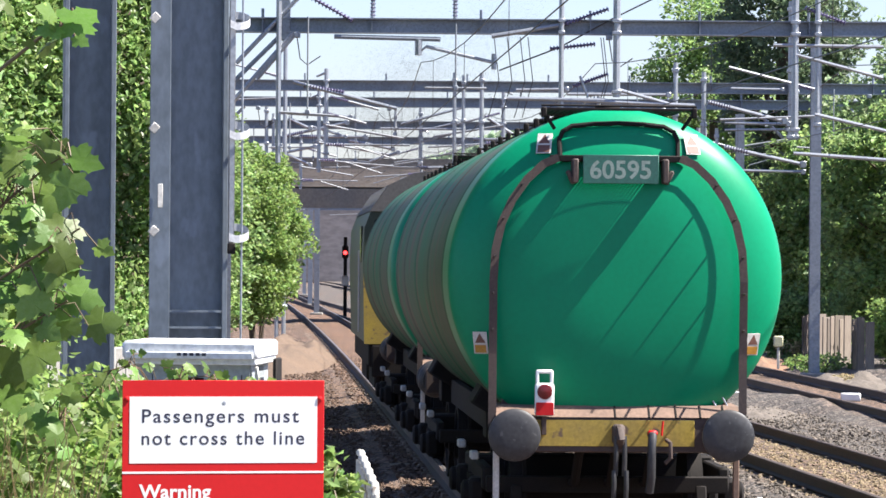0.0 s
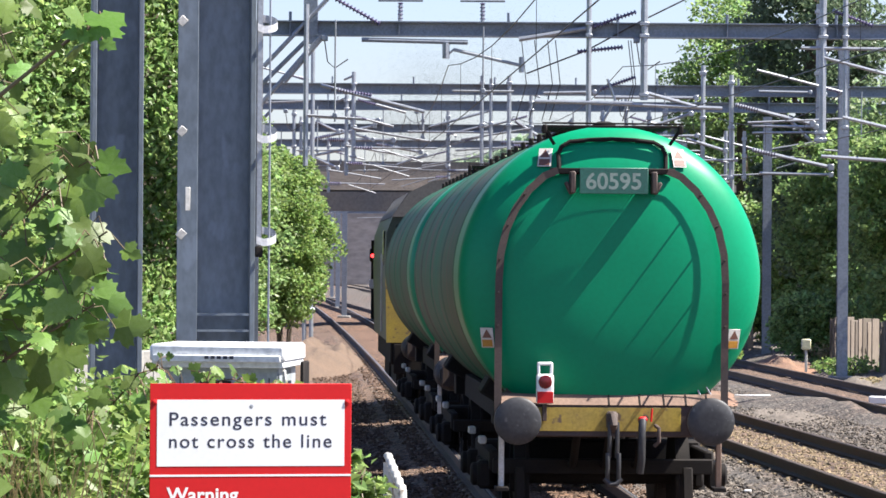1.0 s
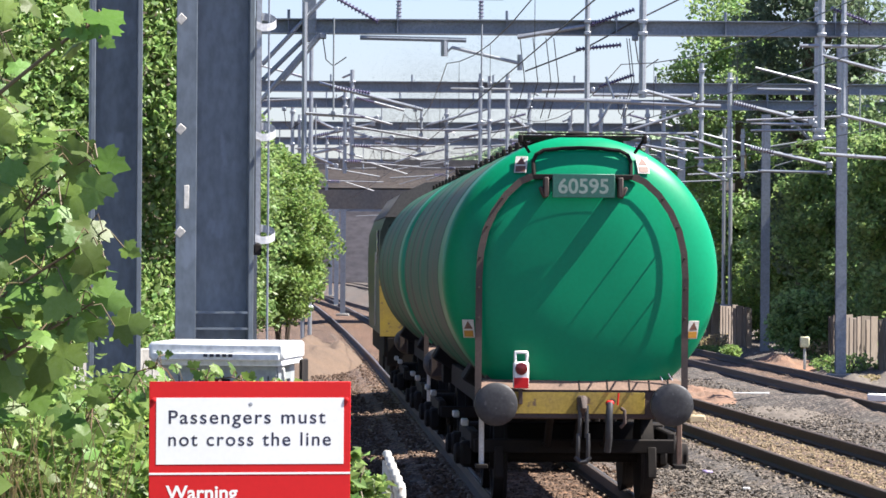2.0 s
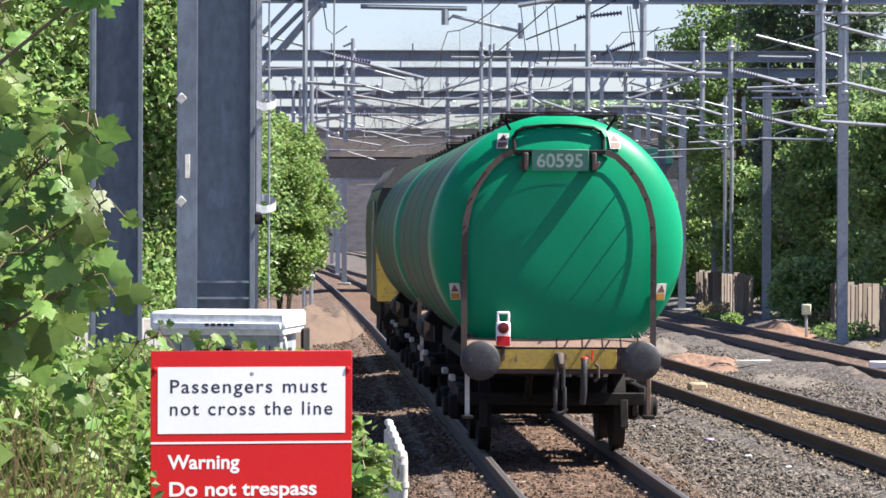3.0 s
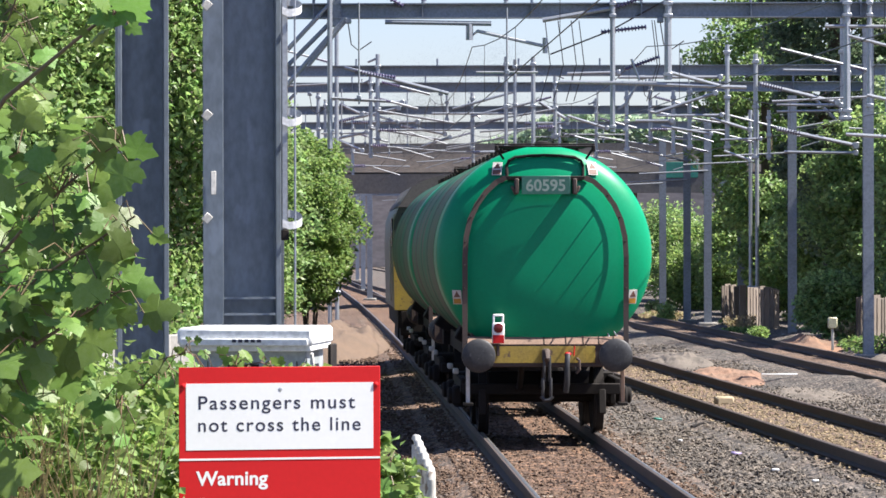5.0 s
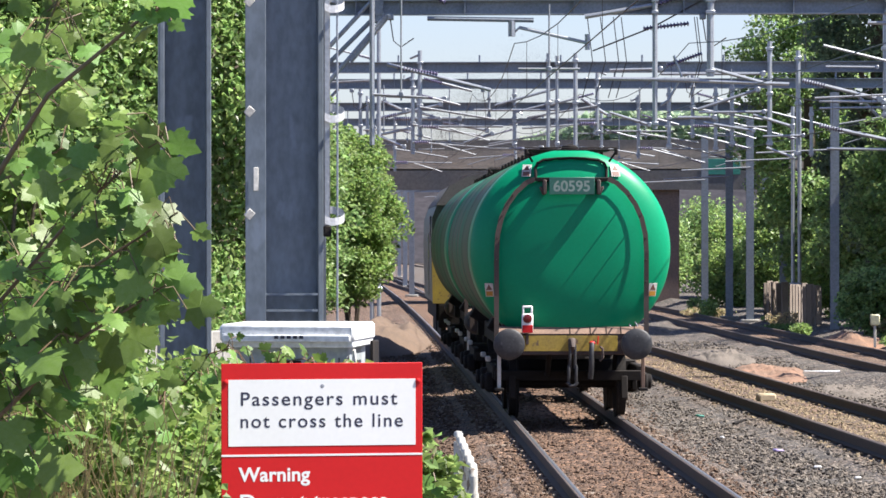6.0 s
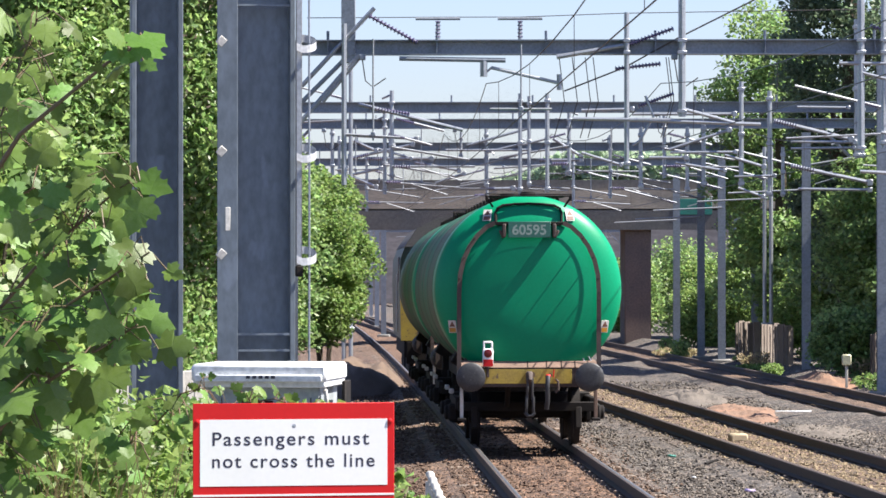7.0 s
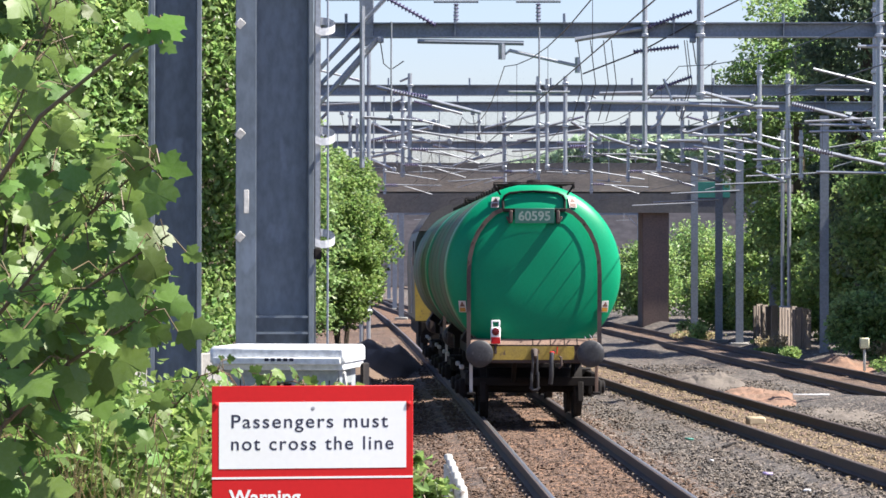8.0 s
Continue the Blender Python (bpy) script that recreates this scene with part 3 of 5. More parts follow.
    # couplings, pipes and steps below the headstock
    hook = Shape().box((0.0, -0.06, 1.05), (0.10, 0.14, 0.16), cut=0.02).tube([(0, -0.1, 1.10), (0, -0.22, 1.09), (0, -0.26, 1.02), (0, -0.20, 0.97), (0, -0.12, 1.0)], 0.035, 8)
    hook.ob("coupling_hook", M_FRAME, w)
    for dx, z0, z1 in ((-0.035, 1.04, 0.72), (0.035, 1.04, 0.72), (-0.05, 0.76, 0.52), (0.05, 0.76, 0.52)):
        Shape().tube([(dx, -0.21, z0), (dx, -0.23, (z0 + z1) / 2), (dx, -0.19, z1)], 0.02, 8).ob("coupling_link", M_BUFFER, w)
    Shape().tube([(-0.075, -0.19, 0.53), (-0.03, -0.20, 0.48), (0.03, -0.20, 0.48), (0.075, -0.19, 0.53)], 0.025, 8).ob("coupling_link", M_BUFFER, w)
    Shape().tube([(0.27, -0.03, 1.05), (0.27, -0.16, 1.04), (0.26, -0.19, 0.95), (0.26, -0.17, 0.70), (0.25, -0.12, 0.58)], 0.036, 10).ob("brake_hose", M_BUFFER, w, "hanging rubber brake hose")
    Shape().box((0.275, -0.10, 1.06), (0.08, 0.08, 0.05), cut=0.015).tube([(0.35, -0.1, 1.04), (0.36, -0.1, 1.16)], 0.009, 6).ob("hose_cock", M_RED, w, "red hose cock")
    Shape().tube([(0.40, -0.02, 1.0), (0.42, -0.13, 0.98), (0.42, -0.14, 0.86), (0.38, -0.12, 0.82)], 0.018, 8).ob("hose_hanger", M_FRAME, w)
    for x in (-0.99, 0.99):
        Shape().box((x, 0.12, 0.66), (0.05, 0.05, 0.52), cut=0.006).ob("step_hanger", M_LABEL if x < 0 else M_DECK, w, "pale flat steel step hanger")
        Shape().box((x * 1.0, 0.1, 0.42), (0.12, 0.24, 0.04), cut=0.006).ob("step", M_BLACK, w)
    Shape().tube([(0.86, 0.2, 1.22), (0.76, 0.22, 1.40), (0.82, 0.24, 1.46), (0.95, 0.24, 1.24)], 0.008, 6).ob("cable_loop", M_TUBE, w, "pale looped cable")
    for y in (0.35, length - 0.35):
        for x in (-0.9, 0.9):
            Shape().box((x, y, 1.3), (0.08, 0.10, 0.5), cut=0.01).ob("cradle", M_FRAME, w)
    for y in (5.2, 6.8):
        Shape().lathe((-0.4, y, 0.75), (0, 1, 0), [(0, 0.05), (0.03, 0.2), (1.0, 0.2), (1.03, 0.05)], 16).ob("air_tank", M_BLACK, w)
    for x in (-0.3, 0.0, 0.3):
        Shape().tube([(x, 0.1, 0.95), (x, 0.6, 0.62), (x, 2.0, 0.5), (x, 5.0, 0.5)], 0.04, 8).ob("brake_rod", M_BLACK, w)
    wheels = bogie(w, 2.35) + bogie(w, length - 2.35)
    if tail:
        Shape().box((-0.61, -0.03, 1.15), (0.04, 0.04, 0.22), cut=0.004).ob("lamp_iron", M_FRAME, w)
    return w, wheels


def wagon_number(plate):
    """The wagon's running number in faded pale paint."""
    writing("digit", "60595", 0.205, M_DIGIT, pose(-0.002, -0.0105, -0.073, 90), plate, 0.004, "CENTER", 1.0)


def tail_lamp(parent):
    b = Shape().box((-0.61, -0.06, 1.33), (0.155, 0.10, 0.27), cut=0.018)
    lamp = b.ob("tail_lamp", M_WHITE, parent, "white plastic tail lamp with a red lens")
    for x in (-0.668, -0.552):
        Shape().box((x, -0.06, 1.505), (0.026, 0.05, 0.11), cut=0.008).ob("handle_side", M_WHITE, lamp)
    Shape().box((-0.61, -0.06, 1.558), (0.14, 0.05, 0.03), cut=0.01).ob("handle", M_WHITE, lamp)
    Shape().lathe((-0.61, -0.108, 1.395), (0, -1, 0), [(0, 0.062), (0.012, 0.062), (0.02, 0.056), (0.026, 0.02)], 28).ob("lens", M_LAMPRED, lamp, "dark red round lens")
    Shape().box((-0.61, -0.112, 1.255), (0.145, 0.008, 0.105), cut=0.002).ob("red_panel", M_RED, lamp, "bright red reflective panel")


def locomotive(m):
    o = empty("locomotive", m, "green diesel locomotive with a yellow cab end and grey roof", "locomotive")
    body = [(-1.32, 1.15), (-1.35, 2.4), (-1.33, 2.95), (-1.22, 3.25), (-0.95, 3.6), (-0.55, 3.80), (0, 3.86)]
    outline = body + [(-x, z) for x, z in body[-2::-1]]
    Shape().extrude(outline, [(0, 0.35, 0), (0, 9.0, 0)]).ob("body", M_LOCO, o, "dark green loco body")
    low = [(-1.32, 1.12), (-1.345, 2.25), (1.345, 2.25), (1.32, 1.12)]
    Shape().extrude(low, [(0, 0.25, 0), (0, 0.40, 0)]).ob("cab_front", M_YELLOW, o, "yellow lower cab front")
    top = [(-1.25, 3.22), (-0.97, 3.63), (-0.55, 3.83), (0, 3.89), (0.55, 3.83), (0.97, 3.63), (1.25, 3.22)]
    Shape().extrude(top, [(0, 0.3, 0), (0, 8.9, 0)]).ob("roof", M_ROOF, o, "dusty grey roof")
    for x in (-0.62, 0.62):
        Shape().box((x, 0.345, 2.72), (1.1, 0.03, 0.75), cut=0.02).ob("windscreen", M_GLASS, o, "dark windscreen")
    Shape().box((-1.345, 1.5, 2.7), (0.03, 0.7, 0.6), cut=0.02).ob("side_window", M_GLASS, o)
    Shape().tube([(-1.40, 0.75, 1.3), (-1.40, 0.75, 2.6)], 0.015, 6).ob("handrail", M_LABEL, o, "pale cab handrail")
    Shape().box((0, 4.6, 0.95), (2.5, 8.6, 0.4), cut=0.03).ob("underframe", M_BLACK, o)
    Shape().box((0, 0.3, 0.85), (2.4, 0.2, 0.5), cut=0.02).ob("buffer_beam", M_BLACK, o)
    buffers(o, 0.25, -1)
    wheels = []
    for y0 in (2.3, 6.7):
        for x in (-1.08, 1.08):
            Shape().box((x, y0, 0.55), (0.12, 3.0, 0.34), cut=0.03).ob("bogie_side", M_BLACK, o)
        for dy in (-1.05, 1.05):
            s = Shape().tube([(-0.8, 0, 0), (0.8, 0, 0)], 0.08, 8)
            for x in (-0.74, 0.74):
                s.lathe((x - 0.06, 0, 0), (1, 0, 0), [(0, 0.1), (0, 0.53), (0.13, 0.53), (0.13, 0.1)], 24)
            wheels.append((s.ob("wheelset", M_BLACK, o), y0 + dy, 0.53))
    return o, wheels


M_LOCO = material("loco green", (0.025, 0.055, 0.035), 0.5, second=(0.05, 0.05, 0.025), scale=0.6, fine=20, bump=0.03, depth=0.003)
M_ROOF = material("dusty grey roof", (0.12, 0.11, 0.10), 0.8, second=(0.08, 0.074, 0.07), scale=1.5, fine=20, bump=0.1, depth=0.005)
M_GLASS = material("dark cab glass", (0.012, 0.014, 0.016), 0.08, bump=0)

WAGON, WAGON_WHEELS = tank_wagon(pose(0, 30, 0), True)
tail_lamp(WAGON)
WAGON_2, WAGON_2_WHEELS = tank_wagon(pose(0, 47, 0), False)
LOCO, LOCO_WHEELS = locomotive(pose(0, 64, 0))
PITCH = 14.05


def train_y(t):
    """How far the rear headstock of the train is from the eye."""
    return 30.10 + 3.17 * t + 0.037 * t * t


def exhaust_smoke():
    """A cloud of soot specks that hangs over the locomotive and goes along with it."""
    rng = np.random.default_rng(77)
    n = 170000
    c = rng.normal(size=(14, 3)) * (0.95, 2.0, 0.45) + (0.40, 1.0, 4.95)
    k = rng.integers(0, 14, n)
    p = c[k] + rng.normal(size=(n, 3)) * (0.45, 0.9, 0.32)
    tri = rng.normal(size=(n, 3, 3)) * 0.0028
    me = bpy.data.meshes.new("exhaust_smoke")
    me.from_pydata((p[:, None, :] + tri).reshape(-1, 3).tolist(), [], np.arange(n * 3).reshape(-1, 3).tolist())
    me.materials.append(M_SOOT)
    return tagged(new("exhaust_smoke", me), "thin drifting grey diesel exhaust smoke above the locomotive", "smoke", kind="stuff")


M_SOOT = material("grey soot", (0.04, 0.04, 0.043), 1.0, bump=0)
SMOKE = exhaust_smoke()


def motions():
    def on_line(y, reach):
        a, b = (line_1(y + 2), y + 2), (line_1(y + reach - 2), y + reach - 2)
        slope = (b[0] - a[0]) / (b[1] - a[1])
        return pose(a[0] - slope * 2 + 0.02, y, 0, 0, 0, -math.degrees(math.atan(slope)))
    for thing, back, reach in ((WAGON, 0.0, 13.0), (WAGON_2, PITCH, 13.0), (LOCO, 2 * PITCH - 0.3, 9.0), (SMOKE, 2 * PITCH + 1.0, 9.0)):
        walk(thing, [(i * 0.5, on_line(train_y(i * 0.5) + back, reach)) for i in range(17)])
    for o, y, r in WAGON_WHEELS + WAGON_2_WHEELS + LOCO_WHEELS:
        walk(o, [(i * 0.16, pose(0, y, r, -math.degrees((train_y(i * 0.16) - train_y(0)) / r))) for i in range(51)])
# ---- lineside steel ----
def column(name, x, y, turn, label, web=0.325, depth=0.30, fl=0.03, tall=9.0, z0=-0.3, face=0.15):
    c = empty(name, pose(x, y, 0, 0, 0, turn), label, "steel column", "gantry columns")
    s = Shape()
    s.box((0, face, (tall + z0) / 2), (web, 0.02, tall - z0))
    s.ob("web", M_STEEL, c)
    for k in (-1, 1):
        Shape().box((k * (web / 2 + fl / 2), depth / 2, (tall + z0) / 2), (fl, depth, tall - z0), cut=0.004).ob("flange", M_STEEL, c)
    return c


M_HOOP = material("bright galvanised strap", (0.55, 0.56, 0.58), 0.5, 0.2, second=(0.45, 0.46, 0.48), scale=8, fine=60, bump=0.02)


def build_columns():
    c = column("gantry_column", -1.389, 20.4, 10.0, "blue-grey galvanised steel H-column with cable hoops", face=0.11)
    Shape().box((-0.188, -0.015, 4.35), (0.114, 0.014, 9.3), pose(0, 0, 0, 0, 0, -6), cut=0.003).ob("face_plate", M_STEEL, c, "wide galvanised face plate")
    for z in (2.170, 2.080, 4.0, 5.6):
        Shape().box((0, 0.015, z), (0.32, 0.045, 0.012)).ob("stiffener", M_STEEL, c)
    Shape().box((0.208, -0.035, 5.75), (0.034, 0.03, 6.4), cut=0.005).ob("conduit", M_TUBE, c, "pale cable conduit")
    Shape().box((0.21, -0.035, 2.52), (0.042, 0.04, 0.06), cut=0.005).ob("conduit_end", M_BLACK, c)
    for z in (2.585, 3.155, 3.765, 4.36):
        h = Shape()
        pts = [Vector((0.225 + 0.082 * math.sin(a), -0.03 - 0.055 * math.cos(a), z - 0.034 * math.cos(a))) for a in np.linspace(0.0, math.pi, 12)]
        pts = [Vector((0.19, -0.09, z - 0.02))] + pts
        for a, b in zip(pts, pts[1:]):
            up, out = Vector((0, 0, 0.042)), Vector((0, 0.006, 0))
            h.add([a, b, b + up, a + up, a + out, b + out, b + up + out, a + up + out], [(0, 1, 2, 3), (7, 6, 5, 4), (0, 4, 5, 1), (3, 2, 6, 7)])
        h.ob("cable_hoop", M_HOOP, c, "galvanised strap hoop")
        Shape().box((-0.225, -0.05, z + 0.03), (0.045, 0.012, 0.05), pose(0, 0, 0, 15, 38, 20), cut=0.003).ob("clip", M_LABEL, c, "small pale cable clip")
    Shape().tube([(0.262, -0.05, 0.5), (0.265, -0.05, 3.0), (0.26, -0.05, 9.0)], 0.006, 6).ob("earth_cable", M_TUBE, c)
    Shape().box((-0.188, -0.035, 2.81), (0.028, 0.006, 0.13), cut=0.002).ob("tag_plate", M_LABEL, c, "narrow white tag plate")
    d = column("gantry_column", -2.12, 22.0, 8.0, "dark shaded steel H-column beside the ivy", web=0.25, depth=0.28)
    d["label"] = "dark shaded steel H-column beside the ivy"


def insulator(s, a, b, r=0.055, n=10):
    a, b = Vector(a), Vector(b)
    prof = []
    length = (b - a).length
    for i in range(n):
        d = length * (i + 0.5) / n
        prof += [(d - length * 0.38 / n, r * 0.4), (d, r), (d + length * 0.2 / n, r * 0.4)]
    s.lathe(a, (b - a), prof, 10)


def gantry(y, x0, x1, zb, h, tracks, seed, label, legs, deep=0.28, spans=9):
    """A portal beam over the tracks, with drop tubes, arms and insulators above each line."""
    rng = random.Random(seed)
    g = empty("gantry", pose(0, y, 0), label, "overhead gantry", "overhead line gantries")
    k = deep / 2
    prof = [(-k, 0), (k, 0), (k, 0.024), (0.008, 0.024), (0.008, h - 0.024), (k, h - 0.024), (k, h), (-k, h), (-k, h - 0.024), (-0.008, h - 0.024), (-0.008, 0.024), (-k, 0.024)]
    Shape().extrude(prof, [(x0, 0, zb), (x1, 0, zb)]).ob("beam", M_BEAM, g, "long grey steel beam")
    for x in np.arange(x0 + 0.8, x1, 2.1):
        Shape().box((float(x), 0, zb + h / 2), (0.02, deep * 0.95, h - 0.05)).tube([(float(x), 0.05, zb + h), (float(x), 0.05, zb + h + 0.18)], 0.03, 6).ob("stiffener", M_BEAM, g)
    for x in legs:
        Shape().prism([(x + a, b) for a, b in H_BAR], -0.3, zb + h).ob("leg", M_BEAM, g, "grey steel leg")
        for s in (-1, 1):
            Shape().tube([(x, 0, zb - 1.1), (x + s * 1.1, 0, zb)], 0.05, 6).ob("knee_brace", M_TUBE, g)
    for x, side in tracks:
        if not x0 < x < x1:
            continue
        top, low = zb + h + rng.uniform(0.1, 0.4), zb - rng.uniform(1.3, 1.9)
        px = x + side * 1.25
        Shape().tube([(px, -0.2, low), (px, -0.2, top)], 0.055, 8).ob("drop_tube", M_TUBE, g, "galvanised drop tube")
        for z in (zb + 0.03, zb + h - 0.03, low + 0.12, low + 0.9):
            Shape().box((px, -0.18, z), (0.17, 0.16, 0.06), cut=0.008).ob("clamp", M_TUBE, g)
        a = (px - side * 0.1, -0.24, zb - 0.15)
        e = (x - side * 0.1, -0.24, zb - 0.48)
        mid_p = tuple(a[i] * 0.62 + e[i] * 0.38 for i in range(3))
        ins = Shape()
        insulator(ins, a, mid_p)
        ins.ob("insulator", M_INSUL, g, "dark ribbed insulator")
        Shape().tube([mid_p, e], 0.035, 6).ob("cantilever_tube", M_TUBE, g)
        f0 = (px, -0.26, low + 0.35)
        f1 = (x - side * 0.9, -0.26, low + 0.25 + rng.uniform(-0.1, 0.15))
        Shape().tube([f0, f1], 0.03, 6).ob("registration_tube", M_TUBE, g, "bright registration tube")
        Shape().tube([(x + side * 0.5, -0.28, low + 0.30), (x - side * 0.55, -0.28, low - 0.02)], 0.02, 6).ob("registration_arm", M_TUBE, g)
        Shape().tube([(px, -0.26, low + 0.85), (x - side * 0.75, -0.26, low + 0.52)], 0.032, 6).ob("bracket_tube", M_TUBE, g)
        ins = Shape()
        insulator(ins, (px - side * 0.05, -0.26, low + 0.35), (px - side * 0.5, -0.26, low + 0.345), 0.07, 7)
        ins.ob("insulator", M_INSUL, g, "dark ribbed insulator")
        Shape().tube([(px + side * 0.25, -0.1, zb + h + 0.1), (px + side * 0.25, -0.1, top - 0.2), (px, -0.2, top - 0.1)], 0.03, 6).ob("stay", M_TUBE, g)
    for i in range(spans):
        x, z, l = rng.uniform(x0 + 1, x1 - 2.5), zb - rng.uniform(0.15, 1.8), rng.uniform(0.7, 2.0)
        Shape().tube([(x, -0.2, z), (x + l, -0.2, z + rng.uniform(-0.10, 0.06))], 0.024, 6).ob("span_tube", M_TUBE, g, "thin bright span tube")
        Shape().tube([(x + l * 0.5, -0.2, z - 0.12), (x + l * 0.5, -0.2, zb + rng.uniform(0, 0.3))], 0.018, 6).ob("hanger", M_TUBE, g)
        Shape().box((x + l * 0.5, -0.2, z), (0.09, 0.09, 0.10), cut=0.012).ob("fitting", M_BEAM, g)
        xx = rng.uniform(x0 + 0.5, x1 - 0.5)
        Shape().box((xx, -0.1, zb - 0.05), (0.12, 0.2, 0.10), cut=0.012).ob("fitting", M_BEAM, g)
        Shape().tube([(xx, -0.1, zb - 0.1), (xx + 0.06, -0.12, zb - 0.5), (xx + 0.2, -0.12, zb - 0.62), (xx + 0.45, -0.12, zb - 0.45)], 0.012, 5).ob("loop_cable", M_WIRE, g)
    return g


def build_gantries():
    def over(y):
        return [(line_1(y), -1), (line_2(y), 1), (line_3(y), -1), (line_3(y) + 3.6, 1)]
    near = gantry(70.6, -4.3, 11.5, 6.80, 0.29, [], 3, "long grey steel portal gantry carrying overhead line arms", [-4.2, 11.2], spans=2)
    near_gantry_fittings(near)
    second_gantry_fittings(gantry(95.0, -6.5, 12.5, 6.80, 0.28, over(95)[:1], 5, "grey steel portal gantry carrying overhead line arms", [-6.3, 12.4], spans=2))
    gantry(105.0, -7.0, 12.5, 6.80, 0.28, over(105), 8, "grey steel portal gantry carrying overhead line arms", [-6.8, 10.0], spans=4)
    fourth_gantry_fittings(gantry(123.0, -8.0, 12.5, 6.80, 0.28, over(123)[1:], 11, "grey steel portal gantry carrying overhead line arms", [-7.8, 8.2], spans=3))
    gantry(139.0, -9.0, 12.5, 6.80, 0.28, over(139), 14, "distant grey steel portal gantry", [-8.8, 8.6])
    for y, seed in ((330.0, 17), (420.0, 21), (540.0, 26)):
        gantry(y, -26, 12, 6.8, 0.3, [(line_1(y), -1), (line_2(y), 1)], seed, "far grey steel portal gantry in the haze", [-24, 10])


H_BAR = [(-0.12, -0.12), (0.12, -0.12), (0.12, -0.10), (0.01, -0.10), (0.01, 0.10), (0.12, 0.10), (0.12, 0.12), (-0.12, 0.12), (-0.12, 0.10), (-0.01, 0.10), (-0.01, -0.10), (-0.12, -0.10)]


def mast(x, y, tall, pipe, label):
    m = empty("mast", pose(x, y, 0), label, "steel mast", "overhead line masts")
    if pipe:
        for dx in (-0.10, 0.10):
            Shape().tube([(dx, 0, -0.3), (dx, 0, tall)], 0.06, 8).ob("shaft", M_TUBE, m)
        Shape().box((0, 0, 1.1), (0.4, 0.3, 0.10), cut=0.02).ob("band", M_TUBE, m)
    else:
        Shape().prism(H_BAR, -0.3, tall).ob("shaft", M_BEAM, m)
    Shape().box((0, 0, -0.22), (0.6, 0.6, 0.3), cut=0.03).ob("footing", M_CONCRETE, m)
    a = Shape().tube([(0, -0.2, tall - 1.0), (-2.0, -0.2, tall - 0.5)], 0.03, 6)
    a.ob("bracket_tube", M_TUBE, m)
    Shape().tube([(0, -0.2, tall - 1.6), (-2.2, -0.2, tall - 1.7)], 0.026, 6).ob("registration_tube", M_TUBE, m)
    i = Shape()
    insulator(i, (-0.1, -0.2, tall - 1.0), (-0.55, -0.2, tall - 0.87))
    i.ob("insulator", M_INSUL, m)


def build_masts():
    mast(8.5, 84.0, 7.4, False, "grey steel mast beside the board fence")
    mast(8.3, 103.0, 6.6, False, "grey steel mast by the fence")
    mast(8.0, 114.0, 6.6, True, "double-tube mast with a banded base")
    mast(6.8, 118.0, 6.4, False, "grey steel mast standing on a footing")
    mast(6.4, 123.0, 6.2, False, "grey steel mast standing on a footing")
    mast(5.9, 130.0, 6.2, False, "slim grey steel mast")
    mast(-5.9, 172.0, 7.0, False, "distant grey mast in the haze")
    mast(-7.4, 205.0, 7.0, False, "distant grey mast in the haze")
    mast(-5.2, 240.0, 7.0, False, "distant grey mast in the haze")
    mast(-9.8, 260.0, 7.5, False, "distant grey mast in the haze")
    mast(-4.6, 104.0, 8.6, True, "double-tube mast beyond the saplings")


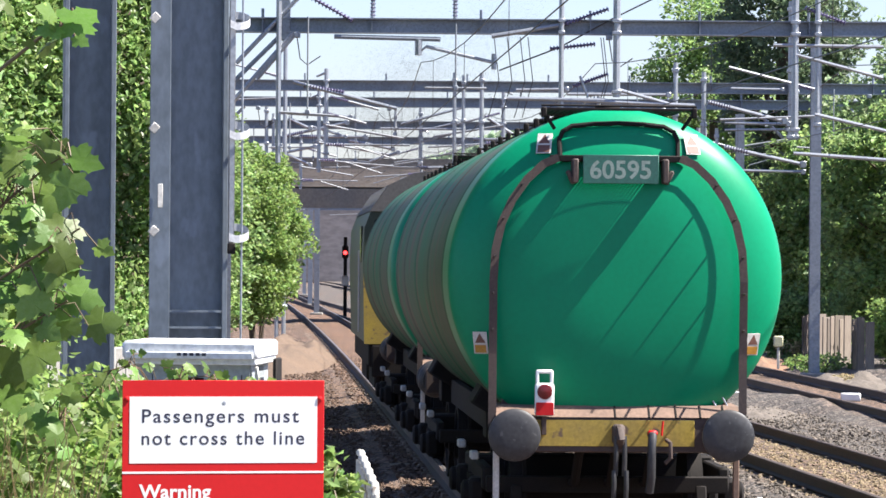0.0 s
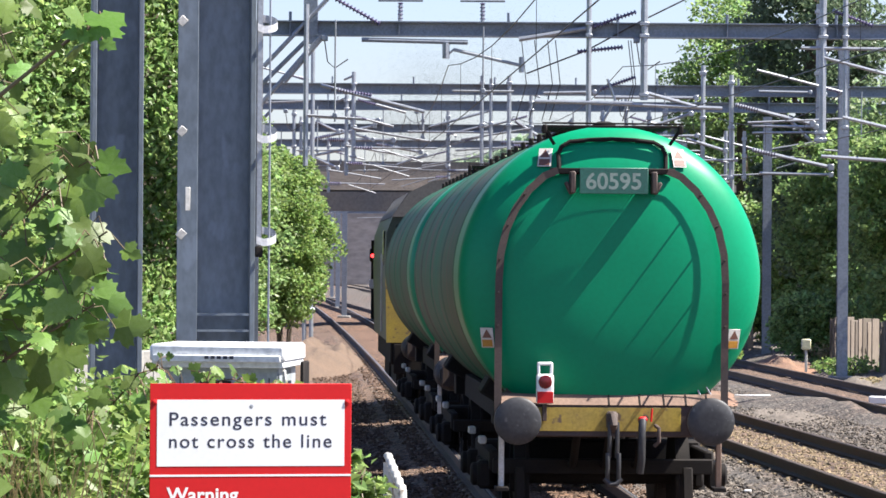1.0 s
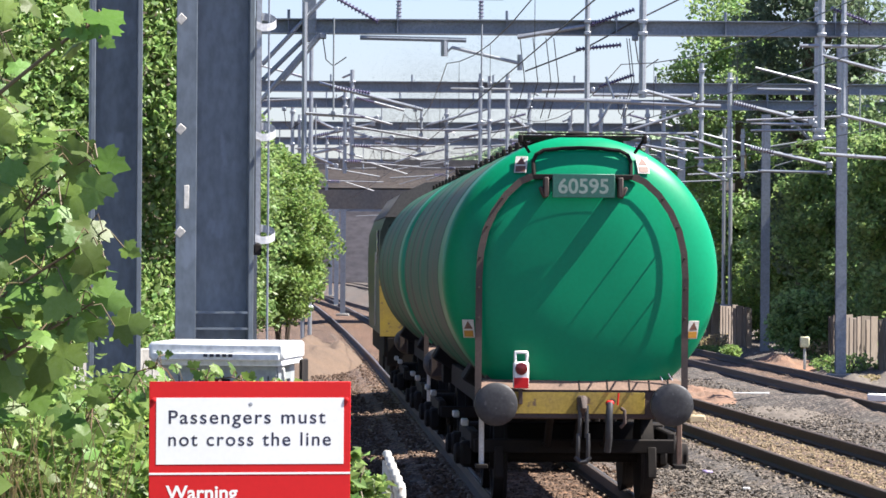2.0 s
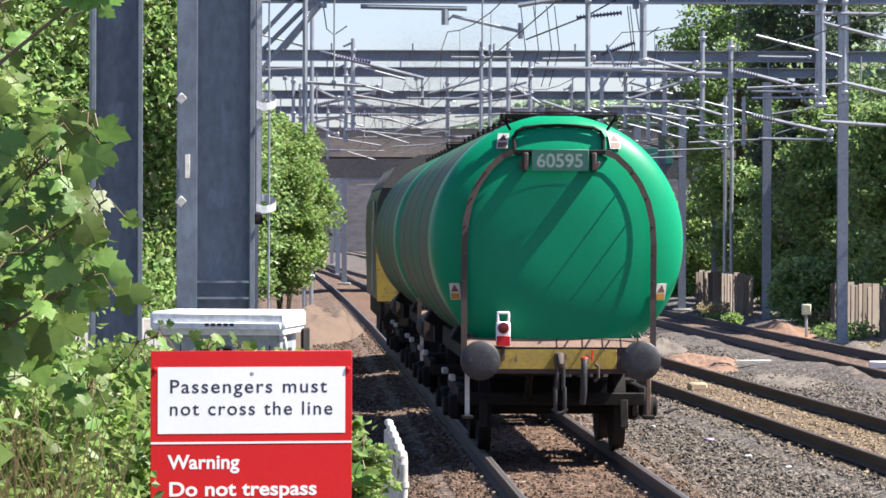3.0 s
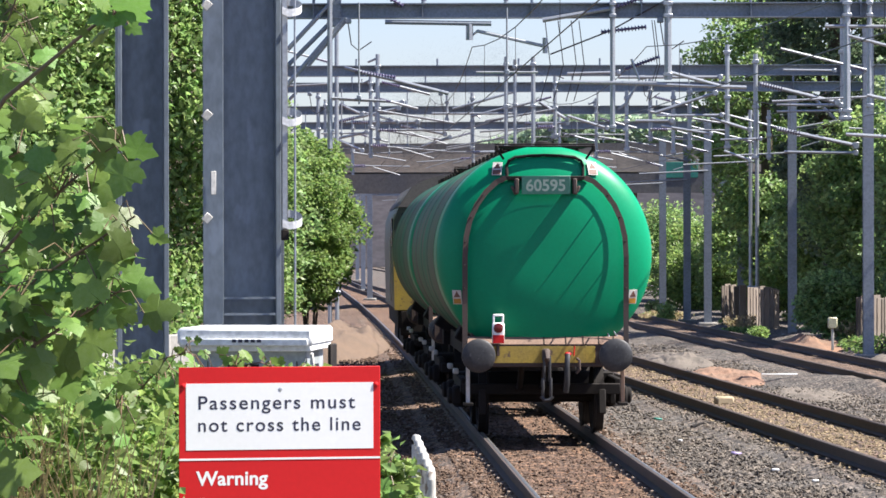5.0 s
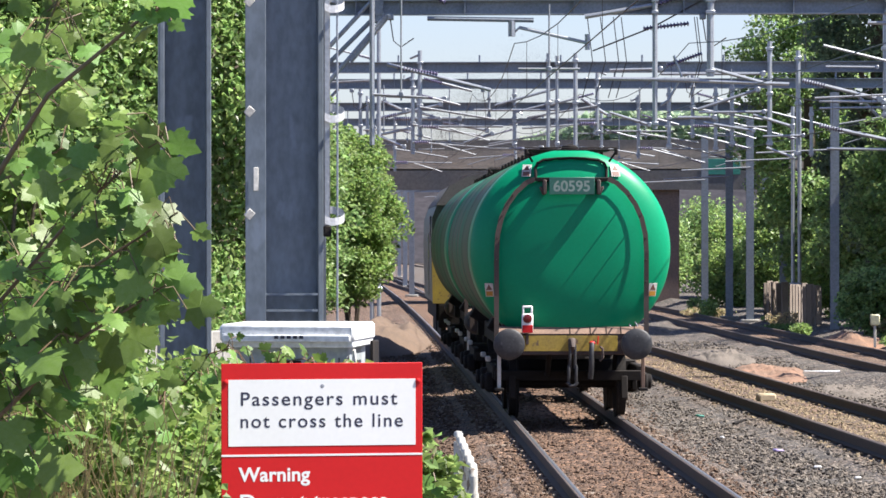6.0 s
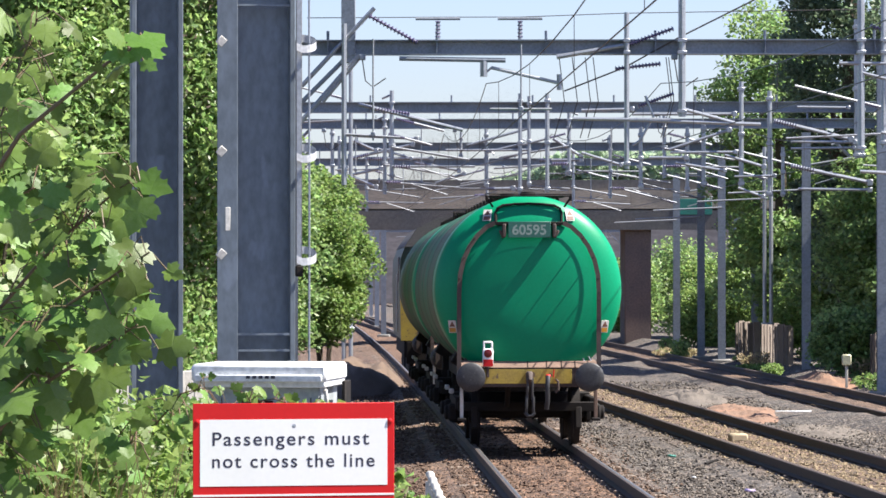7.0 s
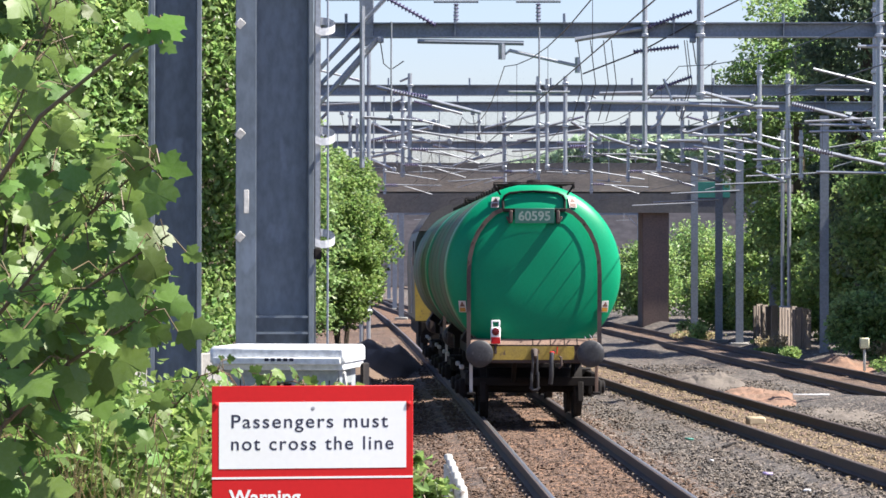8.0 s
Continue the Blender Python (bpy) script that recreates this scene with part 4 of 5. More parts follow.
def near_gantry_fittings(g):
    """Posts, insulators and arms that the nearest beam alone carries; heights and places along the beam."""
    def tube(name, pts, r, label="", mat=M_TUBE):
        Shape().tube(pts, r, 8).ob(name, mat, g, label)
    for x in (-1.38, 0.20):
        tube("stem", [(x, 0, 7.09), (x, 0, 7.42)], 0.04)
        tube("top_bar", [(x - 0.43, 0, 7.50), (x + 0.43, 0, 7.50)], 0.03, mat=M_BEAM)
        i = Shape()
        insulator(i, (x, 0, 7.12), (x, 0, 7.48), 0.06, 5)
        i.ob("insulator", M_INSUL, g, "dark ribbed insulator")
    tube("feeder_wire", [(-3.9, 0, 7.52), (-1.38, 0, 7.53), (0.2, 0, 7.53), (2.2, 0, 7.6), (9, 0, 7.7)], 0.008, mat=M_WIRE)
    tube("hanging_bar", [(-2.12, -0.1, 6.73), (-0.08, -0.1, 6.69)], 0.045, mat=M_BEAM)
    tube("hanging_arm", [(-0.52, -0.1, 6.6), (-0.5, -0.1, 6.42), (-0.35, -0.1, 6.55), (1.0, -0.1, 6.24)], 0.035)
    tube("arm_clamp", [(0.95, -0.1, 6.12), (0.95, -0.1, 6.42)], 0.05)
    tube("arm_clamp", [(-0.5, -0.1, 6.38), (-0.5, -0.1, 6.68)], 0.07)
    Shape().box((-3.10, 0, 7.6), (0.27, 0.24, 1.9), cut=0.01).ob("upright", M_BEAM, g, "thick dark upright")
    tube("drop_tube", [(-3.18, -0.15, 4.3), (-3.18, -0.15, 7.4)], 0.05)
    for a, b in (((-4.0, -0.1, 6.2), (-2.6, -0.1, 7.7)), ((-3.6, -0.1, 5.9), (-2.85, -0.1, 6.8)), ((-4.2, -0.1, 5.3), (-2.9, -0.1, 6.8))):
        tube("brace", [a, b], 0.045)
    for a, b in (((-2.7, -0.15, 7.55), (-1.75, -0.15, 7.02)), ((3.15, -0.15, 7.30), (2.25, -0.15, 6.98)), ((2.9, -0.15, 6.62), (2.0, -0.15, 6.52)), ((3.15, -0.15, 6.05), (2.45, -0.15, 5.80)), ((6.9, -0.15, 7.35), (7.7, -0.15, 7.05)), ((-2.7, -0.15, 5.78), (-1.9, -0.15, 5.66))):
        i = Shape()
        insulator(i, a, b, 0.06, 14)
        i.ob("insulator", M_INSUL, g, "long violet-brown ribbed insulator")
    tube("boom", [(2.25, -0.15, 6.98), (0.9, -0.15, 6.75)], 0.045)
    tube("boom", [(-2.9, -0.15, 5.85), (-0.9, -0.15, 5.35)], 0.035)
    for x, z0, z1, r in ((3.3, 5.6, 8.6, 0.07), (2.24, 4.6, 7.6, 0.05), (6.72, 4.9, 8.2, 0.07), (7.15, 5.0, 7.9, 0.05)):
        tube("drop_tube", [(x, -0.22, z0), (x, -0.22, z1)], r, "galvanised drop tube")
        for z in (6.83, 7.06, z0 + 0.1):
            Shape().box((x, -0.2, z), (r * 2.6, 0.2, 0.07), cut=0.008).ob("clamp", M_TUBE, g)
    for a, b in (((3.3, -0.25, 5.75), (4.4, -0.25, 5.45)), ((2.0, -0.25, 5.55), (4.8, -0.25, 5.45)), ((6.3, -0.25, 6.62), (8.4, -0.25, 6.60)), ((6.7, -0.25, 6.45), (8.4, -0.25, 6.0)), ((1.2, -0.25, 5.56), (3.1, -0.25, 5.54)), ((7.1, -0.25, 5.3), (9.5, -0.25, 4.75)), ((6.7, -0.25, 4.55), (9.0, -0.25, 4.40))):
        tube("registration_tube", [a, b], 0.035, "bright registration tube")
    for x in (0.95, 1.2, 1.45, 1.6, 3.0, 3.05):
        tube("dropper", [(x, -0.05, 6.75), (x + 0.1, -0.05, 5.9), (x - 0.1, -0.05, 5.2)], 0.009, mat=M_WIRE)
    tube("span_wire", [(1.05, -0.1, 6.1), (2.2, -0.1, 6.55), (3.2, -0.1, 7.1), (5.0, -0.1, 8.0)], 0.015, mat=M_WIRE)
    tube("jumper", [(2.6, -0.2, 6.0), (2.75, -0.2, 5.6), (2.5, -0.2, 5.15), (2.35, -0.2, 5.05)], 0.025, "pale looped jumper cable")


def second_gantry_fittings(g):
    """Arms and drop tubes of the second beam: their ends along the beam and their heights."""
    for xa, za, xb, zb, r in (
             (6.8, 6.58, 8.79, 6.09, 0.05),
             (7.24, 6.04, 8.88, 6.02, 0.04),
             (7.24, 5.86, 8.86, 5.88, 0.03),
             (7.24, 5.42, 9.27, 4.98, 0.05),
             (7.43, 4.82, 9.27, 4.79, 0.04),
             (4.14, 5.76, 5.82, 5.77, 0.035),
             (4.1, 5.83, 5.65, 6.34, 0.04),
             (5.54, 5.7, 6.55, 5.39, 0.04),
             (3.6, 5.63, 4.54, 5.63, 0.04),
             (4.27, 5.5, 5.54, 5.29, 0.035),
             (5.88, 4.85, 6.52, 4.62, 0.035),
             (1.85, 6.85, 3.16, 6.88, 0.035),
             (3.16, 6.75, 5.79, 6.75, 0.04),
             (7.4, 6.93, 8.72, 6.91, 0.03),
             (1.85, 5.76, 2.87, 5.44, 0.035),
             (5.79, 5.14, 6.82, 5.16, 0.03)):
        Shape().tube([(xa, -0.3, za), (xb, -0.3, zb)], r, 8).ob("registration_tube", M_TUBE, g, "bright registration tube")
        Shape().box((xb, -0.3, zb), (r * 3, 0.16, r * 3.4), cut=0.012).ob("clamp", M_TUBE, g)
        if r > 0.045:
            i = Shape()
            insulator(i, (xa, -0.3, za), (xa + (xb - xa) * 0.3, -0.3, za + (zb - za) * 0.3), r * 1.7, 9)
            i.ob("insulator", M_INSUL, g, "dark ribbed insulator")
    for x, low, high, r in ((5.97, 4.88, 7.59, 0.06), (6.7, 4.62, 7.35, 0.06), (5.0, 4.88, 6.58, 0.055), (3.38, 4.81, 6.42, 0.05), (4.58, 4.74, 6.42, 0.05), (7.04, 4.62, 5.9, 0.045), (8.95, 5.61, 9.19, 0.075), (9.1, 5.61, 8.1, 0.045), (0.97, 4.74, 7.29, 0.055), (0.27, 4.74, 7.29, 0.05), (0.5, 4.88, 7.22, 0.045)):
        Shape().tube([(x, -0.22, low), (x, -0.22, high)], r, 8).ob("drop_tube", M_TUBE, g, "galvanised drop tube")
        for z in (low + 0.08, (low + high) / 2, high - 0.2):
            Shape().box((x, -0.22, z), (r * 2.8, r * 2.8, 0.10), cut=0.012).ob("clamp", M_TUBE, g)


def fourth_gantry_fittings(g):
    """Arms and drop tubes of the fourth beam."""
    for xa, za, xb, zb, r in (
             (-5.46, 7.31, -3.11, 7.2, 0.045),
             (-5.21, 7.14, -4.46, 6.8, 0.05),
             (-5.33, 6.54, -3.24, 7.01, 0.05),
             (-4.78, 6.54, -2.6, 6.54, 0.05),
             (-3.17, 6.41, -1.69, 6.14, 0.05),
             (-5.42, 5.97, -4.29, 6.2, 0.045),
             (-5.33, 5.97, -4.46, 5.59, 0.045),
             (-2.13, 6.82, 0.65, 6.82, 0.045),
             (-1.43, 6.97, 1.6, 7.81, 0.045),
             (-2.47, 5.72, -1.52, 6.03, 0.045),
             (-0.77, 5.52, 0.12, 5.54, 0.05),
             (1.45, 7.2, 2.39, 6.61, 0.05),
             (0.98, 6.48, 2.39, 6.5, 0.05),
             (-4.42, 6.88, -3.28, 6.54, 0.04),
             (-0.82, 6.73, 0.31, 7.01, 0.04)):
        Shape().tube([(xa, -0.3, za), (xb, -0.3, zb)], r, 8).ob("registration_tube", M_TUBE, g, "bright registration tube")
        Shape().box((xb, -0.3, zb), (r * 3, 0.16, r * 3.4), cut=0.012).ob("clamp", M_TUBE, g)
        if r > 0.045:
            i = Shape()
            insulator(i, (xa, -0.3, za), (xa + (xb - xa) * 0.3, -0.3, za + (zb - za) * 0.3), r * 1.7, 9)
            i.ob("insulator", M_INSUL, g, "dark ribbed insulator")
    for x, low, high, r in ((-0.78, 5.59, 7.52, 0.06), (-1.62, 6.54, 7.86, 0.045), (-4.0, 6.31, 7.39, 0.045), (-5.93, 5.02, 7.58, 0.06), (-5.7, 5.02, 7.3, 0.05)):
        Shape().tube([(x, -0.22, low), (x, -0.22, high)], r, 8).ob("drop_tube", M_TUBE, g, "galvanised drop tube")
        for z in (low + 0.08, (low + high) / 2, high - 0.2):
            Shape().box((x, -0.22, z), (r * 2.8, r * 2.8, 0.10), cut=0.012).ob("clamp", M_TUBE, g)


def build_wires():
    for line, dx in ((line_1, 0.1), (line_2, -0.1), (line_3, 0.1)):
        w = empty("overhead_line", pose(0, 0, 0), "thin dark contact and catenary wires with droppers", "overhead line", "overhead lines")
        spans = [30.0, 70.6, 95.0, 123.0, 180.0, 300.0]
        low, high = [], []
        for a, b in zip(spans, spans[1:]):
            for i in range(8):
                k = i / 8
                y = a + (b - a) * k
                low.append((line(y) + dx, y, 5.05))
                high.append((line(y) + dx, y, 6.25 - 0.55 * 4 * k * (1 - k)))
                if i % 2 and b < 200:
                    Shape().tube([low[-1], high[-1]], 0.006, 4).ob("dropper", M_WIRE, w)
        Shape().tube(low, 0.009, 5).ob("contact_wire", M_WIRE, w)
        Shape().tube(high, 0.009, 5).ob("catenary_wire", M_WIRE, w)


M_SIGNALRED = bpy.data.materials.new("lit red signal")
M_SIGNALRED.use_nodes = True
M_SIGNALRED.node_tree.nodes["Principled BSDF"].inputs["Emission Color"].default_value = (1.0, 0.03, 0.03, 1)
M_SIGNALRED.node_tree.nodes["Principled BSDF"].inputs["Emission Strength"].default_value = 3.0
M_SIGNALRED.node_tree.nodes["Principled BSDF"].inputs["Base Color"].default_value = (0.4, 0.01, 0.02, 1)


def build_signal():
    s = empty("railway_signal", pose(-4.25, 160.0, 0), "distant black colour light signal showing red", "signal")
    Shape().tube([(0, 0, -0.3), (0, 0, 3.4)], 0.08, 8).ob("post", M_BLACK, s)
    Shape().box((0, -0.1, 2.75), (0.28, 0.25, 0.62), cut=0.08).ob("head", M_BLACK, s)
    Shape().lathe((0, -0.24, 2.72), (0, -1, 0), [(0, 0.085), (0.03, 0.085), (0.05, 0.05)], 20).ob("red_lens", M_SIGNALRED, s, "glowing red lens")
    Shape().box((0, -0.1, 1.5), (0.3, 0.06, 0.4), cut=0.01).ob("plate", M_WHITE, s, "small white plate")


build_columns()
build_signal()
build_gantries()
build_masts()
build_wires()


# ---- sign, cabinet, post ----
def build_sign():
    s = empty("warning_sign", pose(-0.649, 10.94, -0.006, 0, 0, 12), "red and white enamel warning sign on a steel post", "sign")
    Shape().box((0, 0.004, 1.81), (0.606, 0.006, 0.60), cut=0.001).ob("panel", M_RED, s, "red enamel panel")
    Shape().box((0, 0.0006, 1.963), (0.564, 0.0012, 0.198)).ob("white_panel", M_WHITE, s, "white text panel")
    Shape().box((0, 0.0006, 1.8365), (0.606, 0.0012, 0.006)).ob("white_line", M_WHITE, s)
    up = pose(0, 0, 0, 90)
    for text, z, wide in (("Passengers must", 1.9855, 1.037), ("not cross the line", 1.9195, 0.986)):
        writing("letter", text, 0.0585, M_INK, pose(-0.2485, -0.0003, z, 90) @ Matrix.Diagonal((wide, 0.97, 1, 1)), s, 0.0004, width=1.17)
    for text, z, wide in (("Warning", 1.7600, 1.015), ("Do not trespass", 1.6795, 1.147), ("on the Railway", 1.5990, 1.10)):
        writing("letter", text, 0.0585, M_WHITE, pose(-0.2505, 0.0006, z, 90) @ Matrix.Diagonal((wide, 1, 1, 1)), s, 0.0014, width=1.02)
    for x in (-0.290, 0.290):
        Shape().lathe((x, 0.0, 2.055), (0, -1, 0), [(0, 0.008), (0.002, 0.008), (0.004, 0.004)], 12).ob("bolt", M_RED, s)
    Shape().lathe((0, 0.0004, 2.042), (0, -1, 0), [(0, 0.006), (0.0008, 0.006), (0.0012, 0.004)], 10).ob("bolt", M_TUBE, s)
    for x in (-0.2, 0.2):
        Shape().tube([(x, 0.04, 0.85), (x, 0.04, 2.05)], 0.03, 10).ob("post", M_TUBE, s)


def build_cabinet():
    c = empty("relay_cabinet", pose(-1.085, 16.3, 0, 0, 0, -6), "pale grey lineside cabinet with a white overhanging lid", "cabinet")
    Shape().box((-0.025, 0.25, 1.28), (0.53, 0.5, 1.46), cut=0.008).ob("body", M_CABGREY, c)
    Shape().box((-0.027, 0.25, 2.058), (0.606, 0.62, 0.080), cut=0.012).ob("lid", M_CABINET, c, "white steel lid")
    Shape().box((-0.027, 0.25, 2.010), (0.59, 0.60, 0.03), cut=0.004).ob("lid_lip", M_CABINET, c)
    Shape().box((-0.027, -0.07, 2.036), (0.57, 0.02, 0.03), cut=0.003).ob("lid_trim", M_CABINET, c)
    Shape().box((-0.03, -0.006, 1.3), (0.46, 0.012, 1.2), cut=0.004).ob("door", M_CABGREY, c)
    Shape().box((-0.04, -0.015, 1.93), (0.14, 0.008, 0.012)).ob("vent_slot", M_BLACK, c)
    for i in range(5):
        Shape().box((-0.07 + i * 0.028, -0.083, 2.042), (0.018, 0.004, 0.014)).ob("marking_bar", M_INK, c)
    Shape().box((0.312, 0.30, 1.42), (0.02, 0.15, 1.20), cut=0.006).ob("side_duct", M_BLACK, c, "black cable duct")
    for k in range(4):
        Shape().tube([(0.265 + 0.01 * k, 0.0, 1.2), (0.275 + 0.012 * k, -0.03, 1.7), (0.268, -0.02, 1.86 + 0.04 * k), (0.262, 0.02, 1.98)], 0.009, 6).ob("cable", M_LABEL, c, "loose pale cable")
    for k in range(3):
        Shape().box((-0.20 + 0.2 * k, -0.013, 1.80), (0.004, 0.004, 0.30)).ob("door_seam", M_BLACK, c)


def build_post():
    """A short run of white tubular railing down the platform ramp, seen nearly end on."""
    p = empty("ramp_railing", pose(-0.33, 15.9, -0.35), "worn white-painted tubular railing beside the platform ramp", "railing")
    ends = Vector((0.045, -0.02, 1.815)), Vector((-0.085, 2.73, 1.835))
    Shape().tube([ends[0] + Vector((0, 0, -0.03))] + [ends[0].lerp(ends[1], k / 12) + Vector((0.004 * (k % 2), 0, 0.012 * (k % 2))) for k in range(13)], 0.019, 10).ob("top_rail", M_RAILWHITE, p)
    for k in range(8):
        top = ends[0].lerp(ends[1], k / 7)
        Shape().tube([(top.x, top.y, 0.3), (top.x, top.y, 1.80)], 0.019, 10).ob("baluster", M_RAILWHITE, p)
        Shape().tube([(top.x, top.y, 1.70), (top.x, top.y, 1.725)], 0.024, 10).ob("collar", M_RAILWHITE, p)


M_RAILWHITE = material("chipped white paint", (0.56, 0.55, 0.51), 0.55, second=(0.40, 0.38, 0.34), scale=5, fine=50, bump=0.15, depth=0.003, spot=(0.16, 0.12, 0.09), spot_amount=0.25)
build_sign()
build_cabinet()
build_post()


# ---- fences, bridge and small lineside things ----
def build_fences():
    f = empty("board_fence", pose(0, 0, 0), "weathered brown board fence along the boundary", "fence")
    rng = random.Random(4)
    me = Shape().box((0, 0, 0), (0.56, 0.03, 1.5), cut=0.005).data("board", M_RUSTFENCE)
    for i in range(120):
        y = 70 + i * 0.55
        if not (84 < y < 93 or 106 < y < 117) or rng.random() < 0.12:
            continue
        o = new("board", me)
        o.parent = f
        o.matrix_basis = pose(9.6 - 0.078 * (y - 87), y, 0.40 + rng.uniform(-0.06, 0.06), 0, rng.uniform(-1.5, 1.5), 66 + rng.uniform(-3, 3))
    c = empty("concrete_fence", pose(0, 0, 0), "low pale concrete panel fence", "fence")
    me = Shape().box((0, 0, 0), (0.24, 0.06, 2.2), cut=0.01).data("panel", M_CONCRETE)
    for i in range(9):
        o = new("panel", me)
        o.parent = c
        o.matrix_basis = pose(-2.72 + i * 0.055, 25.5 + i * 0.42, 0.70 + rng.uniform(-0.01, 0.02), 0, 0, 76)
    m = empty("marker_post", pose(8.05, 88.0, 0), "small cream box on a short post", "marker post")
    Shape().box((0, 0, 0.2), (0.06, 0.06, 0.6), cut=0.01).ob("post", M_LABEL, m)
    Shape().box((0, 0, 0.56), (0.22, 0.16, 0.26), cut=0.02).ob("box", M_CREAM, m)


M_CREAM = material("cream plastic", (0.62, 0.60, 0.40), 0.5, second=(0.5, 0.48, 0.33), scale=4, fine=30, bump=0.02)


def build_bridge():
    b = empty("road_bridge", pose(0, 152, 0), "hazy concrete and brick road bridge over the tracks", "bridge")
    Shape().box((0, 4, 5.2), (60, 8, 0.7)).ob("deck", M_BRIDGE2, b)
    Shape().box((0, -0.1, 4.95), (60, 0.3, 0.8)).ob("girder", M_BRIDGE2, b)
    Shape().box((0, 0, 5.8), (60, 0.35, 0.75)).ob("parapet", M_BRIDGE, b, "pale concrete parapet")
    Shape().box((0, 0.15, 6.40), (60, 0.22, 0.44)).ob("top_girder", M_BRIDGE2, b, "dark steel girder along the parapet")
    Shape().box((7.6, -0.25, 5.5), (1.5, 0.05, 0.65), cut=0.01).ob("teal_sheeting", M_TEAL, b, "teal sheeting hung on the parapet")
    for x in (5.3, -9.0, 14.0):
        Shape().box((x, 3, 2.3), (1.1, 6, 5.3), cut=0.05).ob("pier", M_BRICK, b, "sooty brick pier")


M_BRIDGE = material("dusty concrete", (0.46, 0.38, 0.29), 0.9, second=(0.17, 0.155, 0.14), scale=0.5, fine=8, bump=0.1, depth=0.02, stretch=(0.8, 1, 3))
M_BRIDGE2 = material("dark girder paint", (0.075, 0.078, 0.088), 0.7, second=(0.13, 0.115, 0.10), scale=0.6, fine=9, bump=0.1, depth=0.02)
M_TEAL = material("teal sheeting", (0.02, 0.20, 0.15), 0.6, second=(0.03, 0.15, 0.12), scale=2, fine=20, bump=0.1)
build_fences()
build_bridge()


def build_litter():
    rng = random.Random(12)
    spots = [(3.3, 43.5, 0.09, 0.05), (3.6, 41.5, 0.07, 0.04), (4.15, 42.0, 0.06, 0.05), (4.3, 40.6, 0.08, 0.03), (2.5, 50.0, 0.05, 0.04)]
    for x, y, l, w in spots:
        tagged(Shape().box((0, 0, 0), (l, w, 0.025), cut=0.006).ob("litter", M_WHITE, m=pose(x, y, -0.21, 0, 0, rng.uniform(-20, 20))), "scrap of pale litter lying on the ballast", "litter", "litter on the ballast")
    for x, y, mat, colour in ((2.46, 56.0, M_TEAL, "teal"), (3.05, 46.8, M_LILAC, "lilac")):
        tagged(Shape().box((0, 0, 0), (0.12, 0.10, 0.035), cut=0.012).ob("litter", mat, m=pose(x, y, -0.205, 0, 8, 25)), "crumpled scrap of %s plastic lying on the ballast" % colour, "litter", "litter on the ballast")
    tagged(Shape().tube([(-0.24, -0.5, 0), (-0.05, 0.0, 0.03), (0.24, 0.4, 0.01)], [0.022, 0.02, 0.012], 7).ob("stick", M_BLACK, m=pose(3.08, 54.0, -0.20)), "dark bent stick lying on the ballast", "stick")
    tagged(Shape().box((0, 0, 0), (0.72, 0.10, 0.03), cut=0.006).ob("white_board", M_WHITE, m=pose(5.70, 74.0, -0.17, 0, 0, 5)), "white board lying on the ballast", "board")
    tagged(Shape().box((0, 0, 0), (0.38, 0.25, 0.15), cut=0.02).ob("white_block", M_WHITE, m=pose(7.79, 70.0, -0.10, 0, 0, -6)), "white block lying between rusty rails", "block")
    tagged(Shape().box((0, 0, 0), (0.30, 0.22, 0.14), cut=0.03).ob("concrete_block", M_DECKPALE, m=pose(line_2(60.5) + 0.0, 60.5, -0.12, 0, 0, 12)), "buff concrete block between the rails", "block")


M_LILAC = material("lilac plastic", (0.42, 0.34, 0.62), 0.5, bump=0)
M_DECKPALE = material("buff block", (0.42, 0.34, 0.22), 0.9, second=(0.33, 0.26, 0.17), scale=5, fine=40, bump=0.2)
build_litter()


def stones(name, place, mat, seed, n, label):
    """Loose ballast stones that the eye sees best: rusty ones in and beside the used track, grey ones between the tracks."""
    rng = np.random.default_rng(seed)
    y = 36 + 62 * rng.uniform(0, 1, n) ** 1.5
    x = rng.uniform(-1, 1, n) * (0.085 * y + 0.6) + 2.0
    l1, l2 = 2.88 - 0.0484 * y, 8.23 - 0.0741 * y
    keep = np.ones(n, bool)
    for l in (l1, l2):
        keep &= np.abs(np.abs(x - l) - 0.7525) > 0.13
    keep &= x > l1 - 2.4
    straw = np.abs(x - l2) < 0.9 + rng.normal(0, 0.08, n)
    rusty = (np.abs(x - l1) < 1.3 + rng.normal(0, 0.25, n)) | (x < l1)
    keep &= straw if place == "straw" else rusty if place == "rust" else ~(rusty | straw)
    x, y, l1, l2 = x[keep], y[keep], l1[keep], l2[keep]
    inside = (np.abs(x - l1) < 1.25) | (np.abs(x - l2) < 1.25)
    z = np.where(inside, -0.188, -0.235) + rng.uniform(-0.01, 0.02, len(x))
    s = rng.uniform(0.012, 0.034, len(x))
    ax = rng.normal(size=(len(x), 6, 3)) * 0.28 + np.array([(1, 0, 0), (-1, 0, 0), (0, 1, 0), (0, -1, 0), (0, 0, 0.6), (0, 0, -0.6)])
    v = (ax * s[:, None, None] + np.stack([x, y, z], 1)[:, None, :]).reshape(-1, 3)
    tri = np.array([(0, 2, 4), (2, 1, 4), (1, 3, 4), (3, 0, 4), (2, 0, 5), (1, 2, 5), (3, 1, 5), (0, 3, 5)])
    f = (np.arange(len(x))[:, None, None] * 6 + tri[None]).reshape(-1, 3)
    me = bpy.data.meshes.new(name)
    me.from_pydata(v.tolist(), [], f.tolist())
    me.materials.append(mat)
    tagged(new(name, me), label, "ballast", kind="stuff")


